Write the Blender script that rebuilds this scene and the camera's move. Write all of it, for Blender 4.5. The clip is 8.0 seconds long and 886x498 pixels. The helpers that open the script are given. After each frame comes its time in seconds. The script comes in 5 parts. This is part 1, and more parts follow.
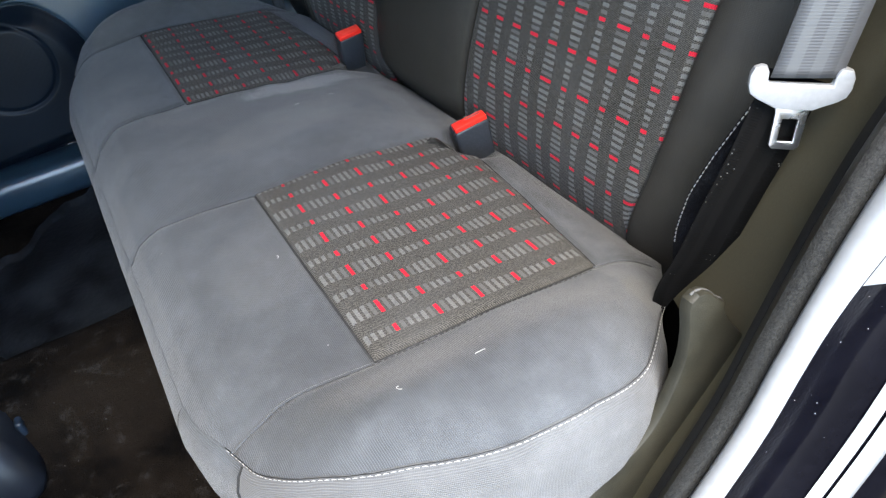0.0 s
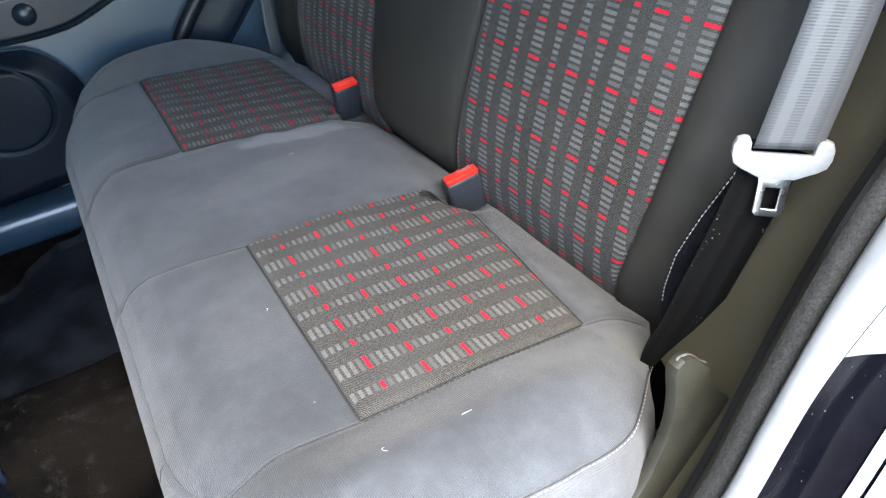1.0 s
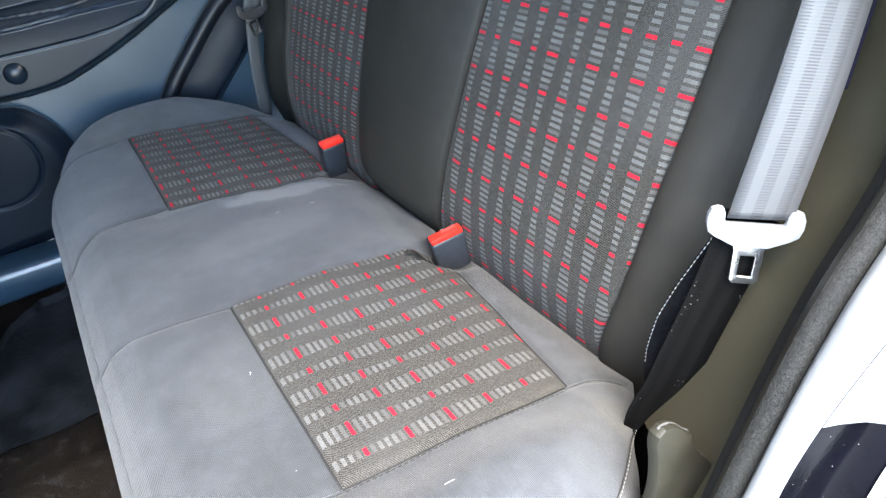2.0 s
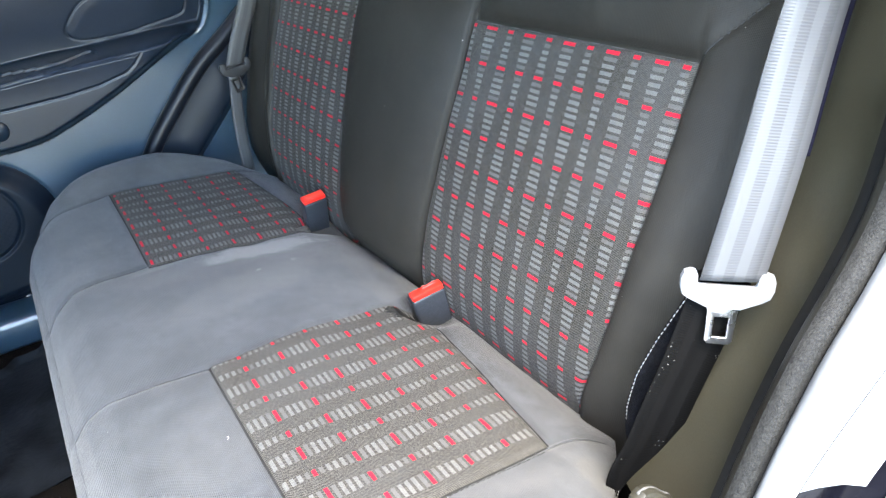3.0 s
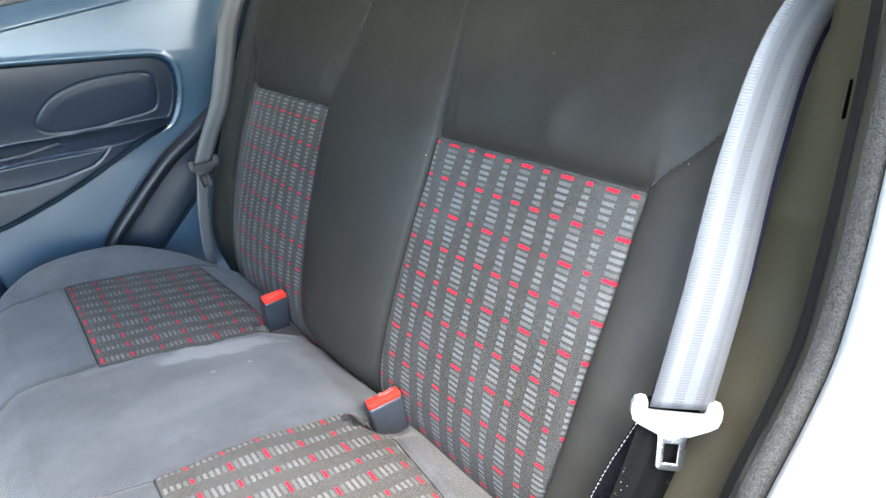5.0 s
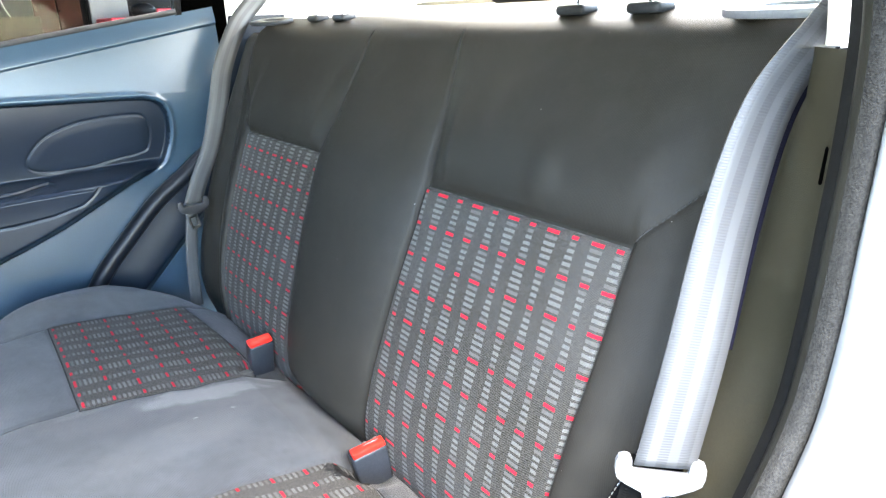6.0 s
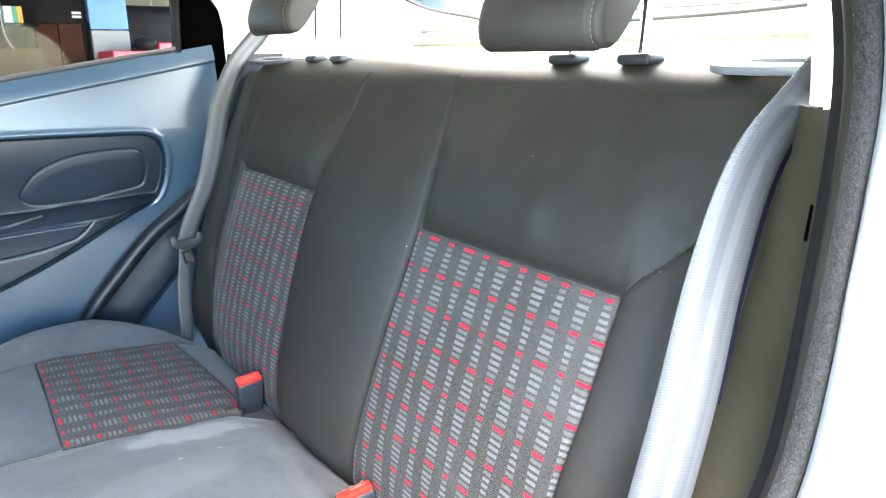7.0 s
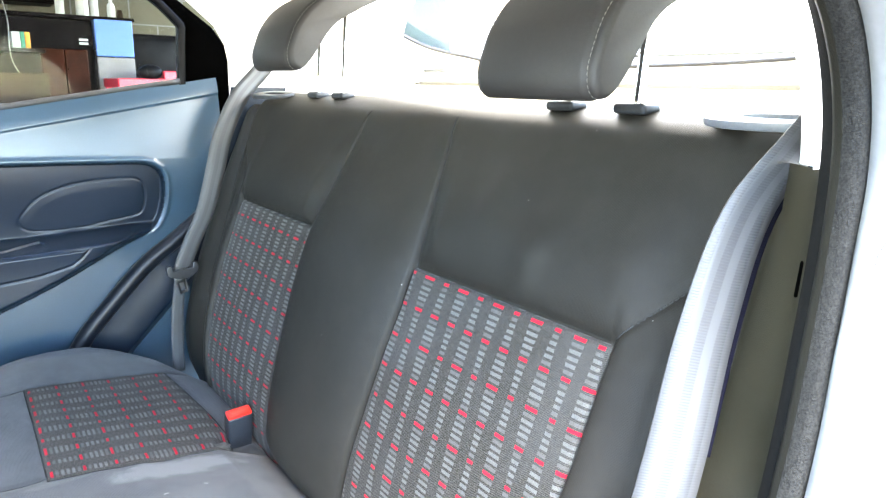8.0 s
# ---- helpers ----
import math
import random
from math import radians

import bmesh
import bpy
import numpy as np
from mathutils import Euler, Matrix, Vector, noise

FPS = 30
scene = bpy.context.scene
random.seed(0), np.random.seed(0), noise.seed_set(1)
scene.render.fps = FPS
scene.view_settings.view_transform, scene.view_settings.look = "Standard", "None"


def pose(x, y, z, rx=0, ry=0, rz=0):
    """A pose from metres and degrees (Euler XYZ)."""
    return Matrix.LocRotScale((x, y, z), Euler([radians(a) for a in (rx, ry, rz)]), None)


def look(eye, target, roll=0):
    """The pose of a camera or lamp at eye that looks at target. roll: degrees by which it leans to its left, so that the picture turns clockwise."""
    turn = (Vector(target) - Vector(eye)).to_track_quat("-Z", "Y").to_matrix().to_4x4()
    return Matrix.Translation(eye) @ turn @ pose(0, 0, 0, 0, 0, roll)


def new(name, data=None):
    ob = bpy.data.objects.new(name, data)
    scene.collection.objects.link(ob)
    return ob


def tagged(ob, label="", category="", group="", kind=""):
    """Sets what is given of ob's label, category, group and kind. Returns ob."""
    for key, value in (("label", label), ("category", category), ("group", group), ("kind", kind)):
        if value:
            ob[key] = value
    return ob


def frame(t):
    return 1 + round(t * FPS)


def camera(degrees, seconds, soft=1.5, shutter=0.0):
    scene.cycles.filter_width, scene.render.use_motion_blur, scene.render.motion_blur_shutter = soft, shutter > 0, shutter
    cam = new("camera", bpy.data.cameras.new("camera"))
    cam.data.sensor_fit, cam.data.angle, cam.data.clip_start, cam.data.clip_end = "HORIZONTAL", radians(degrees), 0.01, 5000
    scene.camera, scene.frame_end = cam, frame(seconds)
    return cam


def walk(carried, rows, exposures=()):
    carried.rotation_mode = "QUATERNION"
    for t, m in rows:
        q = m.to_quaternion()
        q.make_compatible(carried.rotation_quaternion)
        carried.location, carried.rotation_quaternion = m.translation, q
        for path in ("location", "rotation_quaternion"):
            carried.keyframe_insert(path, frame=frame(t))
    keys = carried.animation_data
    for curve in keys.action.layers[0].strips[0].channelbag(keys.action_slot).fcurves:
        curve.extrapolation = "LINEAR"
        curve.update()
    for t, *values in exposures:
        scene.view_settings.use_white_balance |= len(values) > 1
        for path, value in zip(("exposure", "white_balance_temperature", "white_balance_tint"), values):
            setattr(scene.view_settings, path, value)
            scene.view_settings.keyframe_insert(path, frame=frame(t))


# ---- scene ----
cam = camera(66.0, 8.0, soft=1.3)
PATH = [
    (0, (-0.104, -0.874, 1.054), (0.562, 0.519, -0.217), -8.6),
    (0.5, (-0.1, -0.872, 1.063), (0.596, 0.543, -0.168), -7.7),
    (1, (-0.096, -0.871, 1.069), (0.632, 0.569, -0.114), -6.9),
    (1.5, (-0.091, -0.871, 1.078), (0.674, 0.593, -0.05), -6.4),
    (2, (-0.087, -0.87, 1.087), (0.716, 0.611, 0.009), -6.2),
    (3.5, (-0.076, -0.871, 1.11), (0.853, 0.645, 0.195), -5.2),
    (4, (-0.075, -0.872, 1.118), (0.898, 0.65, 0.258), -4.1),
    (4.5, (-0.072, -0.872, 1.124), (0.939, 0.656, 0.321), -3.3),
    (6, (-0.068, -0.874, 1.144), (1.028, 0.671, 0.502), -1.5),
    (6.5, (-0.066, -0.875, 1.15), (1.048, 0.677, 0.558), -0.8),
    (7, (-0.062, -0.875, 1.156), (1.063, 0.685, 0.606), -0.5),
    (7.5, (-0.06, -0.875, 1.161), (1.074, 0.691, 0.652), 0.0),
    (8, (-0.061, -0.877, 1.167), (1.085, 0.697, 0.707), 1.1),
]
EXPOSURES = [(0.0, 4.0, 7500, 10), (2.0, 4.8, 7400, 10), (4.0, 5.2, 7450, 10), (8.0, 5.6, 7400, 10)]
walk(cam, [(t, look(eye, target, roll)) for t, eye, target, roll in PATH], EXPOSURES)

# ---- world and sun ----
world = bpy.data.worlds.new("sky")
scene.world = world
world.use_nodes = True
wn = world.node_tree.nodes
sky = wn.new("ShaderNodeTexSky")
sky.sky_type, sky.sun_disc = "NISHITA", False
sky.sun_elevation, sky.sun_rotation = radians(62), radians(200)
sky.air_density, sky.dust_density, sky.ozone_density = 1.0, 0.4, 3.5
wn["Background"].inputs["Strength"].default_value = 0.15
world.node_tree.links.new(sky.outputs["Color"], wn["Background"].inputs["Color"])
sun = new("sun", bpy.data.lights.new("sun", "SUN"))
sun.data.energy, sun.data.angle, sun.data.color = 1.25, radians(55), (1.0, 0.965, 0.90)
sun.matrix_world = look((-0.7, -1.9, 4.4), (0, 0, 0.6))

# sky light that enters by the rear window
rear_sky = new("rear_window_light", bpy.data.lights.new("rear_window_light", "AREA"))
rear_sky.data.shape, rear_sky.data.size, rear_sky.data.size_y = "RECTANGLE", 1.0, 0.07
rear_sky.data.energy, rear_sky.data.color = 0.4, (1.0, 0.97, 0.88)
rear_sky.matrix_world = look((0.80, 0.0, 1.385), (0.45, 0.0, 1.08))


# ---- material helpers ----
class Nodes:
    def __init__(self, name):
        self.mat = bpy.data.materials.new(name)
        self.mat.use_nodes = True
        self.tree = self.mat.node_tree
        self.bsdf = self.tree.nodes["Principled BSDF"]

    def node(self, kind):
        return self.tree.nodes.new(kind)

    def put(self, socket, value):
        if isinstance(value, bpy.types.NodeSocket):
            self.tree.links.new(value, socket)
        else:
            socket.default_value = value

    def maths(self, op, a, b=0.0, c=0.0):
        n = self.node("ShaderNodeMath")
        n.operation = op
        for k, v in enumerate((a, b, c)):
            self.put(n.inputs[k], v)
        return n.outputs[0]

    def mix(self, f, a, b):
        n = self.node("ShaderNodeMix")
        n.data_type = "RGBA"
        self.put(n.inputs[0], f)
        self.put(n.inputs[6], a)
        self.put(n.inputs[7], b)
        return n.outputs[2]

    def noise(self, scale, detail=3.0, rough=0.55, vector=None):
        n = self.node("ShaderNodeTexNoise")
        self.put(n.inputs["Scale"], scale)
        self.put(n.inputs["Detail"], detail)
        self.put(n.inputs["Roughness"], rough)
        self.put(n.inputs["Vector"], vector if vector is not None else self.coords())
        return n.outputs["Fac"]

    def coords(self):
        return self.node("ShaderNodeTexCoord").outputs["Object"]

    def uv(self):
        n = self.node("ShaderNodeSeparateXYZ")
        self.put(n.inputs[0], self.node("ShaderNodeTexCoord").outputs["UV"])
        return n.outputs[0], n.outputs[1]

    def step(self, value, low, high):
        n = self.node("ShaderNodeMapRange")
        n.interpolation_type = "SMOOTHSTEP"
        for k, v in enumerate((value, low, high, 0.0, 1.0)):
            self.put(n.inputs[k], v)
        return n.outputs[0]

    def bump(self, height, strength, distance, after=None):
        n = self.node("ShaderNodeBump")
        self.put(n.inputs["Height"], height)
        self.put(n.inputs["Strength"], strength)
        self.put(n.inputs["Distance"], distance)
        if after is not None:
            self.put(n.inputs["Normal"], after)
        return n.outputs[0]

    def done(self, colour, rough, normal=None, metal=0.0, **more):
        self.put(self.bsdf.inputs["Base Color"], colour)
        self.put(self.bsdf.inputs["Roughness"], rough)
        self.put(self.bsdf.inputs["Metallic"], metal)
        if normal is not None:
            self.put(self.bsdf.inputs["Normal"], normal)
        for key, value in more.items():
            self.put(self.bsdf.inputs[key.replace("_", " ")], value)
        return self.mat


def rgb(r, g, b):
    return (r, g, b, 1.0)


def surface(name, dark, light, rough=0.6, grain=400.0, depth=0.0004, large=5.0, metal=0.0, spread=0.12, **more):
    """A plain surface: two tones by large and small noise, a fine grain in relief."""
    m = Nodes(name)
    big, small = m.noise(large, 4.0), m.noise(grain * 0.4, 2.0)
    f = m.step(m.maths("ADD", m.maths("MULTIPLY", big, 0.7), m.maths("MULTIPLY", small, 0.3)), 0.33, 0.67)
    r = m.maths("ADD", rough - spread / 2, m.maths("MULTIPLY", big, spread))
    return m.done(m.mix(f, dark, light), r, m.bump(m.noise(grain, 2.0), 0.6, depth), metal, **more)


def seat_cloth(name, dark, light, pitch=0.0016, across=1.0, lint=1.0, stains_and_shade=(), ribs=1.0, rough=0.86, spec=0.12, sheen=0.06):
    """Ribbed plain seat cloth with dust, handling marks, lint, stains and painted shade."""
    m = Nodes(name)
    u, v = m.uv()
    wob = m.maths("MULTIPLY", m.noise(9.0, 2.0), 0.012)
    rib = m.maths("SINE", m.maths("MULTIPLY", m.maths("ADD", u if across else v, wob), 2 * math.pi / pitch))
    cross = m.maths("SINE", m.maths("MULTIPLY", v if across else u, 2 * math.pi / (pitch * 0.8)))
    weave = m.maths("ADD", m.maths("MULTIPLY", rib, 0.7), m.maths("MULTIPLY", cross, 0.3))
    dust = m.step(m.maths("ADD", m.maths("MULTIPLY", m.noise(4.0, 5.0, 0.65), 0.75), m.maths("MULTIPLY", m.noise(45.0, 4.0), 0.25)), 0.37, 0.66)
    col = m.mix(dust, dark, light)
    col = m.mix(m.maths("MULTIPLY", m.step(m.noise(420.0, 2.0), 0.42, 0.62), 0.12 + 0.2 * ribs), col, dark)
    col = m.mix(m.maths("MULTIPLY", m.step(weave, -0.3, 0.8), 0.55 * ribs), col, light)
    v1 = m.node("ShaderNodeTexVoronoi")
    m.put(v1.inputs["Scale"], 26.0)
    m.put(v1.inputs["Vector"], m.coords())
    fleck = m.maths("MULTIPLY", m.maths("LESS_THAN", m.maths("ADD", v1.outputs["Distance"], m.maths("MULTIPLY", m.noise(300.0, 1.0), 0.02)), 0.026 * lint), 0.45)
    col = m.mix(fleck, col, rgb(0.42, 0.41, 0.39))
    if stains_and_shade:
        sep = m.node("ShaderNodeSeparateXYZ")
        m.put(sep.inputs[0], m.coords())
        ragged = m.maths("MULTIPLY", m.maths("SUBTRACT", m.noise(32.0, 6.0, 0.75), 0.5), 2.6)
        for sx, sy, rx, ry, slant, weight, tone in stains_and_shade:
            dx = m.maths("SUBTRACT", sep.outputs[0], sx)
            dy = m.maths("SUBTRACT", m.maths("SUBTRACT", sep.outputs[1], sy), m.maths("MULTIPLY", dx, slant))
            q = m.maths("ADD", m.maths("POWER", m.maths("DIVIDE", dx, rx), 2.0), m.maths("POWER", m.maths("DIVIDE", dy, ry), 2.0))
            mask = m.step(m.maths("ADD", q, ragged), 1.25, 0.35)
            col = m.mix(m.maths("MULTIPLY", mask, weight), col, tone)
    n1 = m.bump(m.maths("ADD", m.maths("MULTIPLY", weave, ribs), m.maths("MULTIPLY", m.noise(900.0, 2.0), 0.8 - 0.8 * ribs)), 0.6, 0.0004)
    n2 = m.bump(m.noise(11.0, 2.0), 0.22, 0.004, n1)
    return m.done(col, rough, n2, 0.0, Sheen_Weight=sheen, Sheen_Roughness=0.45, Specular_IOR_Level=spec)


def dash_cloth(name, dust=0.4):
    """Woven cloth with columns of short grey dashes, every sixth red; the columns swell and narrow in turn."""
    m = Nodes(name)
    u, v = m.uv()
    col_p, bar_p = 0.0328, 0.0070
    jit = m.maths("MULTIPLY", m.maths("SUBTRACT", m.noise(900.0, 1.0), 0.5), 0.0018)
    u, v = m.maths("ADD", u, jit), m.maths("ADD", v, m.maths("MULTIPLY", jit, 0.7))
    cu = m.maths("DIVIDE", u, col_p)
    j = m.maths("FLOOR", cu)
    off = m.maths("MULTIPLY", m.maths("ABSOLUTE", m.maths("SUBTRACT", m.maths("SUBTRACT", cu, j), 0.5)), col_p)
    odd = m.maths("SUBTRACT", m.maths("MULTIPLY", m.maths("FLOORED_MODULO", j, 2.0), 2.0), 1.0)
    tri = m.maths("COSINE", m.maths("MULTIPLY", v, 2 * math.pi / (bar_p * 24)))
    half = m.maths("ADD", 0.0070, m.maths("MULTIPLY", m.maths("MULTIPLY", odd, tri), 0.0024))
    wide = m.maths("LESS_THAN", off, half)
    cv = m.maths("DIVIDE", v, bar_p)
    row = m.maths("FLOOR", cv)
    fv = m.maths("SUBTRACT", cv, row)
    on = m.maths("MULTIPLY", wide, m.maths("LESS_THAN", m.maths("ABSOLUTE", m.maths("SUBTRACT", fv, 0.5)), 0.28))
    idx = m.maths("FLOORED_MODULO", m.maths("ADD", row, 0.25), 6.0)
    red = m.maths("LESS_THAN", idx, 0.9)
    near = m.maths("MAXIMUM", m.maths("LESS_THAN", idx, 1.9), m.maths("GREATER_THAN", idx, 4.9))
    twill = m.maths("SINE", m.maths("MULTIPLY", m.maths("ADD", m.maths("MULTIPLY", u, 0.8), v), 2 * math.pi / 0.0021))
    thread = m.maths("SINE", m.maths("MULTIPLY", u, 2 * math.pi / 0.0012))
    wear = m.step(m.noise(5.0, 5.0, 0.65), 0.40, 0.70)
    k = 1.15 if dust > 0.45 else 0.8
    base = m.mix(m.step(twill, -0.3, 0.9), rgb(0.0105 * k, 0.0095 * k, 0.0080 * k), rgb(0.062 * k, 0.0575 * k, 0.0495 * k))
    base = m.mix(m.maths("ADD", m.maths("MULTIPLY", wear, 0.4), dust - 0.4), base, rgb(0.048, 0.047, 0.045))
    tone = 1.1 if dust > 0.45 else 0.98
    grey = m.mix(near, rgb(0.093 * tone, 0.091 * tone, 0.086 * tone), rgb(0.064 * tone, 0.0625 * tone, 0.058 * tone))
    grey = m.mix(m.maths("MULTIPLY", m.step(thread, -0.2, 0.8), 0.6), grey, rgb(0.030, 0.029, 0.025))
    grey = m.mix(m.step(m.noise(160.0, 2.0), 0.45, 0.75), grey, rgb(0.065, 0.065, 0.063))
    ink = m.mix(red, grey, m.mix(m.step(thread, 0.2, 1.0), rgb(0.33, 0.009, 0.020), rgb(0.16, 0.006, 0.012)))
    col = m.mix(on, base, ink)
    relief = m.maths("ADD", m.maths("MULTIPLY", on, 0.6), m.maths("MULTIPLY", twill, 0.3))
    return m.done(col, 0.88, m.bump(relief, 0.5, 0.0006), 0.0, Sheen_Weight=0.03, Sheen_Roughness=0.5, Specular_IOR_Level=0.1)


def webbing_mat(name, dark, light, rough=0.42, spec=0.5, dusty=0.35):
    m = Nodes(name)
    u, v = m.uv()
    weave = m.maths("SINE", m.maths("MULTIPLY", v, 2 * math.pi / 0.0022))
    lane = m.step(m.maths("SINE", m.maths("MULTIPLY", u, 2 * math.pi / 0.0158)), -0.25, 0.25)
    relief = m.maths("MULTIPLY", weave, m.maths("ADD", m.maths("MULTIPLY", lane, 0.75), 0.25))
    dust = m.step(m.noise(30.0, 4.0, 0.7), 0.42, 0.7)
    col = m.mix(m.maths("MULTIPLY", lane, 0.42), light, dark)
    col = m.mix(m.maths("MULTIPLY", m.maths("MULTIPLY", lane, m.step(weave, -0.2, 0.7)), 0.28), col, dark)
    col = m.mix(m.maths("MULTIPLY", dust, dusty * 0.5), col, light)
    if dusty > 0.6:
        vo = m.node("ShaderNodeTexVoronoi")
        m.put(vo.inputs["Scale"], 260.0)
        m.put(vo.inputs["Vector"], m.coords())
        speck = m.maths("MULTIPLY", m.maths("LESS_THAN", vo.outputs["Distance"], 0.16), m.step(m.noise(38.0, 3.0), 0.52, 0.66))
        col = m.mix(speck, col, rgb(0.16, 0.155, 0.14))
    return m.done(col, rough, m.bump(relief, 0.28, 0.0003), 0.0, Specular_IOR_Level=spec)


def carpet_mat(name):
    """Worn brown carpet: tufts, dark patches, bluish dust and pale fibres."""
    m = Nodes(name)
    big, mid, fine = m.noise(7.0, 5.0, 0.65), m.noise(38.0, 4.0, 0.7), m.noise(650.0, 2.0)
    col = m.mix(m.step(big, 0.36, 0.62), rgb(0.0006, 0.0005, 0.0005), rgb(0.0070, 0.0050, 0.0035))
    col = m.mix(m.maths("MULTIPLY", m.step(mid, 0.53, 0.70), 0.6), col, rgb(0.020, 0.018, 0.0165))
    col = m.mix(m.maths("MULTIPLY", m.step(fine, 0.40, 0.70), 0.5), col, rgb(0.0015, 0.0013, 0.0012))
    vo = m.node("ShaderNodeTexVoronoi")
    m.put(vo.inputs["Scale"], 70.0)
    m.put(vo.inputs["Vector"], m.coords())
    col = m.mix(m.maths("MULTIPLY", m.maths("LESS_THAN", vo.outputs["Distance"], 0.055), 0.6), col, rgb(0.07, 0.066, 0.06))
    return m.done(col, 0.95, m.bump(m.maths("ADD", fine, mid), 0.9, 0.003), 0.0, Specular_IOR_Level=0.05)


CLOTH = seat_cloth("plain_seat_cloth", rgb(0.0218, 0.0232, 0.0250), rgb(0.0550, 0.0583, 0.0620), across=0.0, rough=0.7, spec=0.3, sheen=0.12, stains_and_shade=(
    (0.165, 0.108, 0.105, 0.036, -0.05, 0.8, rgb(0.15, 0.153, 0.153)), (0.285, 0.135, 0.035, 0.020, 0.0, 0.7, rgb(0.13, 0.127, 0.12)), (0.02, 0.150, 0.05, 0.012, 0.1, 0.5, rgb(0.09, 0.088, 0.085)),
    # The long strip at x 0.315 is backrest shade put into the colour.
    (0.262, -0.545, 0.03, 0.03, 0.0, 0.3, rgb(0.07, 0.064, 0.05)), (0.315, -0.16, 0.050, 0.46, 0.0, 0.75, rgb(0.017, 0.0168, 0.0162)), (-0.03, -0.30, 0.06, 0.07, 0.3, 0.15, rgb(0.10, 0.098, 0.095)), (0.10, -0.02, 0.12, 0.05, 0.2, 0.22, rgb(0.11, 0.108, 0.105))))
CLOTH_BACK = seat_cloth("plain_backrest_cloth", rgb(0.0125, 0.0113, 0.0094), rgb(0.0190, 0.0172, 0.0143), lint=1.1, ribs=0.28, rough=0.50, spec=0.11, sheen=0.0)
# Same cloth as the cushion, paler for the daylight on its sides.
CLOTH_SIDE_LIT = seat_cloth("lit_boxing_cloth", rgb(0.050, 0.0495, 0.049), rgb(0.088, 0.087, 0.086), across=0.0, lint=1.2)
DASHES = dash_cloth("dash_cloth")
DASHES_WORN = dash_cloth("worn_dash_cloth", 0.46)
VINYL = surface("headrest_cover", rgb(0.0115, 0.0102, 0.0094), rgb(0.0175, 0.0157, 0.0145), 0.6, 700, 0.0003, spread=0.1, Specular_IOR_Level=0.3)
# Blue daylight cast is put into the tones of these grey plastics.
PLASTIC_BLUE_CAST = surface("blue_cast_door_plastic", rgb(0.0135, 0.032, 0.051), rgb(0.019, 0.042, 0.066), 0.30, 900, 0.0003, spread=0.08, Specular_IOR_Level=0.8)
PLASTIC_DARK = surface("dark_plastic", rgb(0.003, 0.007, 0.013), rgb(0.006, 0.011, 0.020), 0.32, 900, 0.0003, spread=0.1, Specular_IOR_Level=0.3)
# Shade low on the door is put into this darker pocket tone.
POCKET_SHADE = surface("shaded_pocket_plastic", rgb(0.002, 0.0046, 0.0085), rgb(0.004, 0.008, 0.014), 0.4, 900, 0.0003, spread=0.1, Specular_IOR_Level=0.12)
# Warm bounce light is put into this dark plastic as an olive tint.
TRIM_DARK_WARM = surface("warm_cast_pillar_plastic", rgb(0.021, 0.0180, 0.0108), rgb(0.030, 0.0262, 0.0162), 0.48, 1100, 0.0003, spread=0.1, Specular_IOR_Level=0.25)
TRIM_LIGHT = surface("pale_trim", rgb(0.70, 0.675, 0.62), rgb(0.79, 0.765, 0.71), 0.6, 600, 0.0003)
LINING = surface("lining_cloth", rgb(0.34, 0.355, 0.37), rgb(0.40, 0.415, 0.43), 0.9, 600, 0.0004)
# The shade round the anchor cover is put into this darker trim tone.
COVER_SHADE = surface("shaded_anchor_plastic", rgb(0.009, 0.0083, 0.0052), rgb(0.019, 0.0172, 0.0115), 0.55, 700, 0.0004, 20.0, Specular_IOR_Level=0.25)
TRIM_GATE = surface("gate_trim", rgb(0.40, 0.385, 0.325), rgb(0.47, 0.455, 0.39), 0.7, 500, 0.0004)
GROOVE = surface("groove_shade", rgb(0.06, 0.058, 0.046), rgb(0.10, 0.097, 0.078), 0.9, 500, 0.0008)
SHELF = surface("shelf_felt", rgb(0.27, 0.25, 0.20), rgb(0.33, 0.31, 0.255), 0.9, 500, 0.0008)
CARPET = carpet_mat("carpet")
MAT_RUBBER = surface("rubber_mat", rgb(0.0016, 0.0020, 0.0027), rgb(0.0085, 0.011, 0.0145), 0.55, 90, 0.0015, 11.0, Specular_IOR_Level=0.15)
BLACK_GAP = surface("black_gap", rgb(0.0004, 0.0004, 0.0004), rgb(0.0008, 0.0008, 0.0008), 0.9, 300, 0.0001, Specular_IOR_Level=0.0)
ARCH = surface("arch_seal", rgb(0.0035, 0.0045, 0.007), rgb(0.006, 0.008, 0.012), 0.4, 600, 0.0003, Specular_IOR_Level=0.2)
SEAL = surface("seal_rubber", rgb(0.0020, 0.0019, 0.0017), rgb(0.0140, 0.0136, 0.0122), 0.65, 900, 0.0010, 650.0, Specular_IOR_Level=0.14)
SEAL_LIP = surface("seal_lip_rubber", rgb(0.0085, 0.0078, 0.0056), rgb(0.0125, 0.0115, 0.0084), 0.5, 900, 0.0003, Specular_IOR_Level=0.2)
SHADE_RUBBER = surface("shade_rubber", rgb(0.004, 0.0038, 0.0034), rgb(0.009, 0.0086, 0.008), 0.8, 600, 0.0003, Specular_IOR_Level=0.1)
RUBBER = surface("black_rubber", rgb(0.010, 0.010, 0.011), rgb(0.018, 0.018, 0.019), 0.5, 600, 0.0003)
# Bright sky reflected in the navy body is put into this pale tone.
PAINT_SKY_GLARE = surface("sky_glare_paint", rgb(0.135, 0.139, 0.143), rgb(0.18, 0.184, 0.188), 0.3, 300, 0.0001, 12.0, Coat_Weight=0.6, Coat_Roughness=0.08)
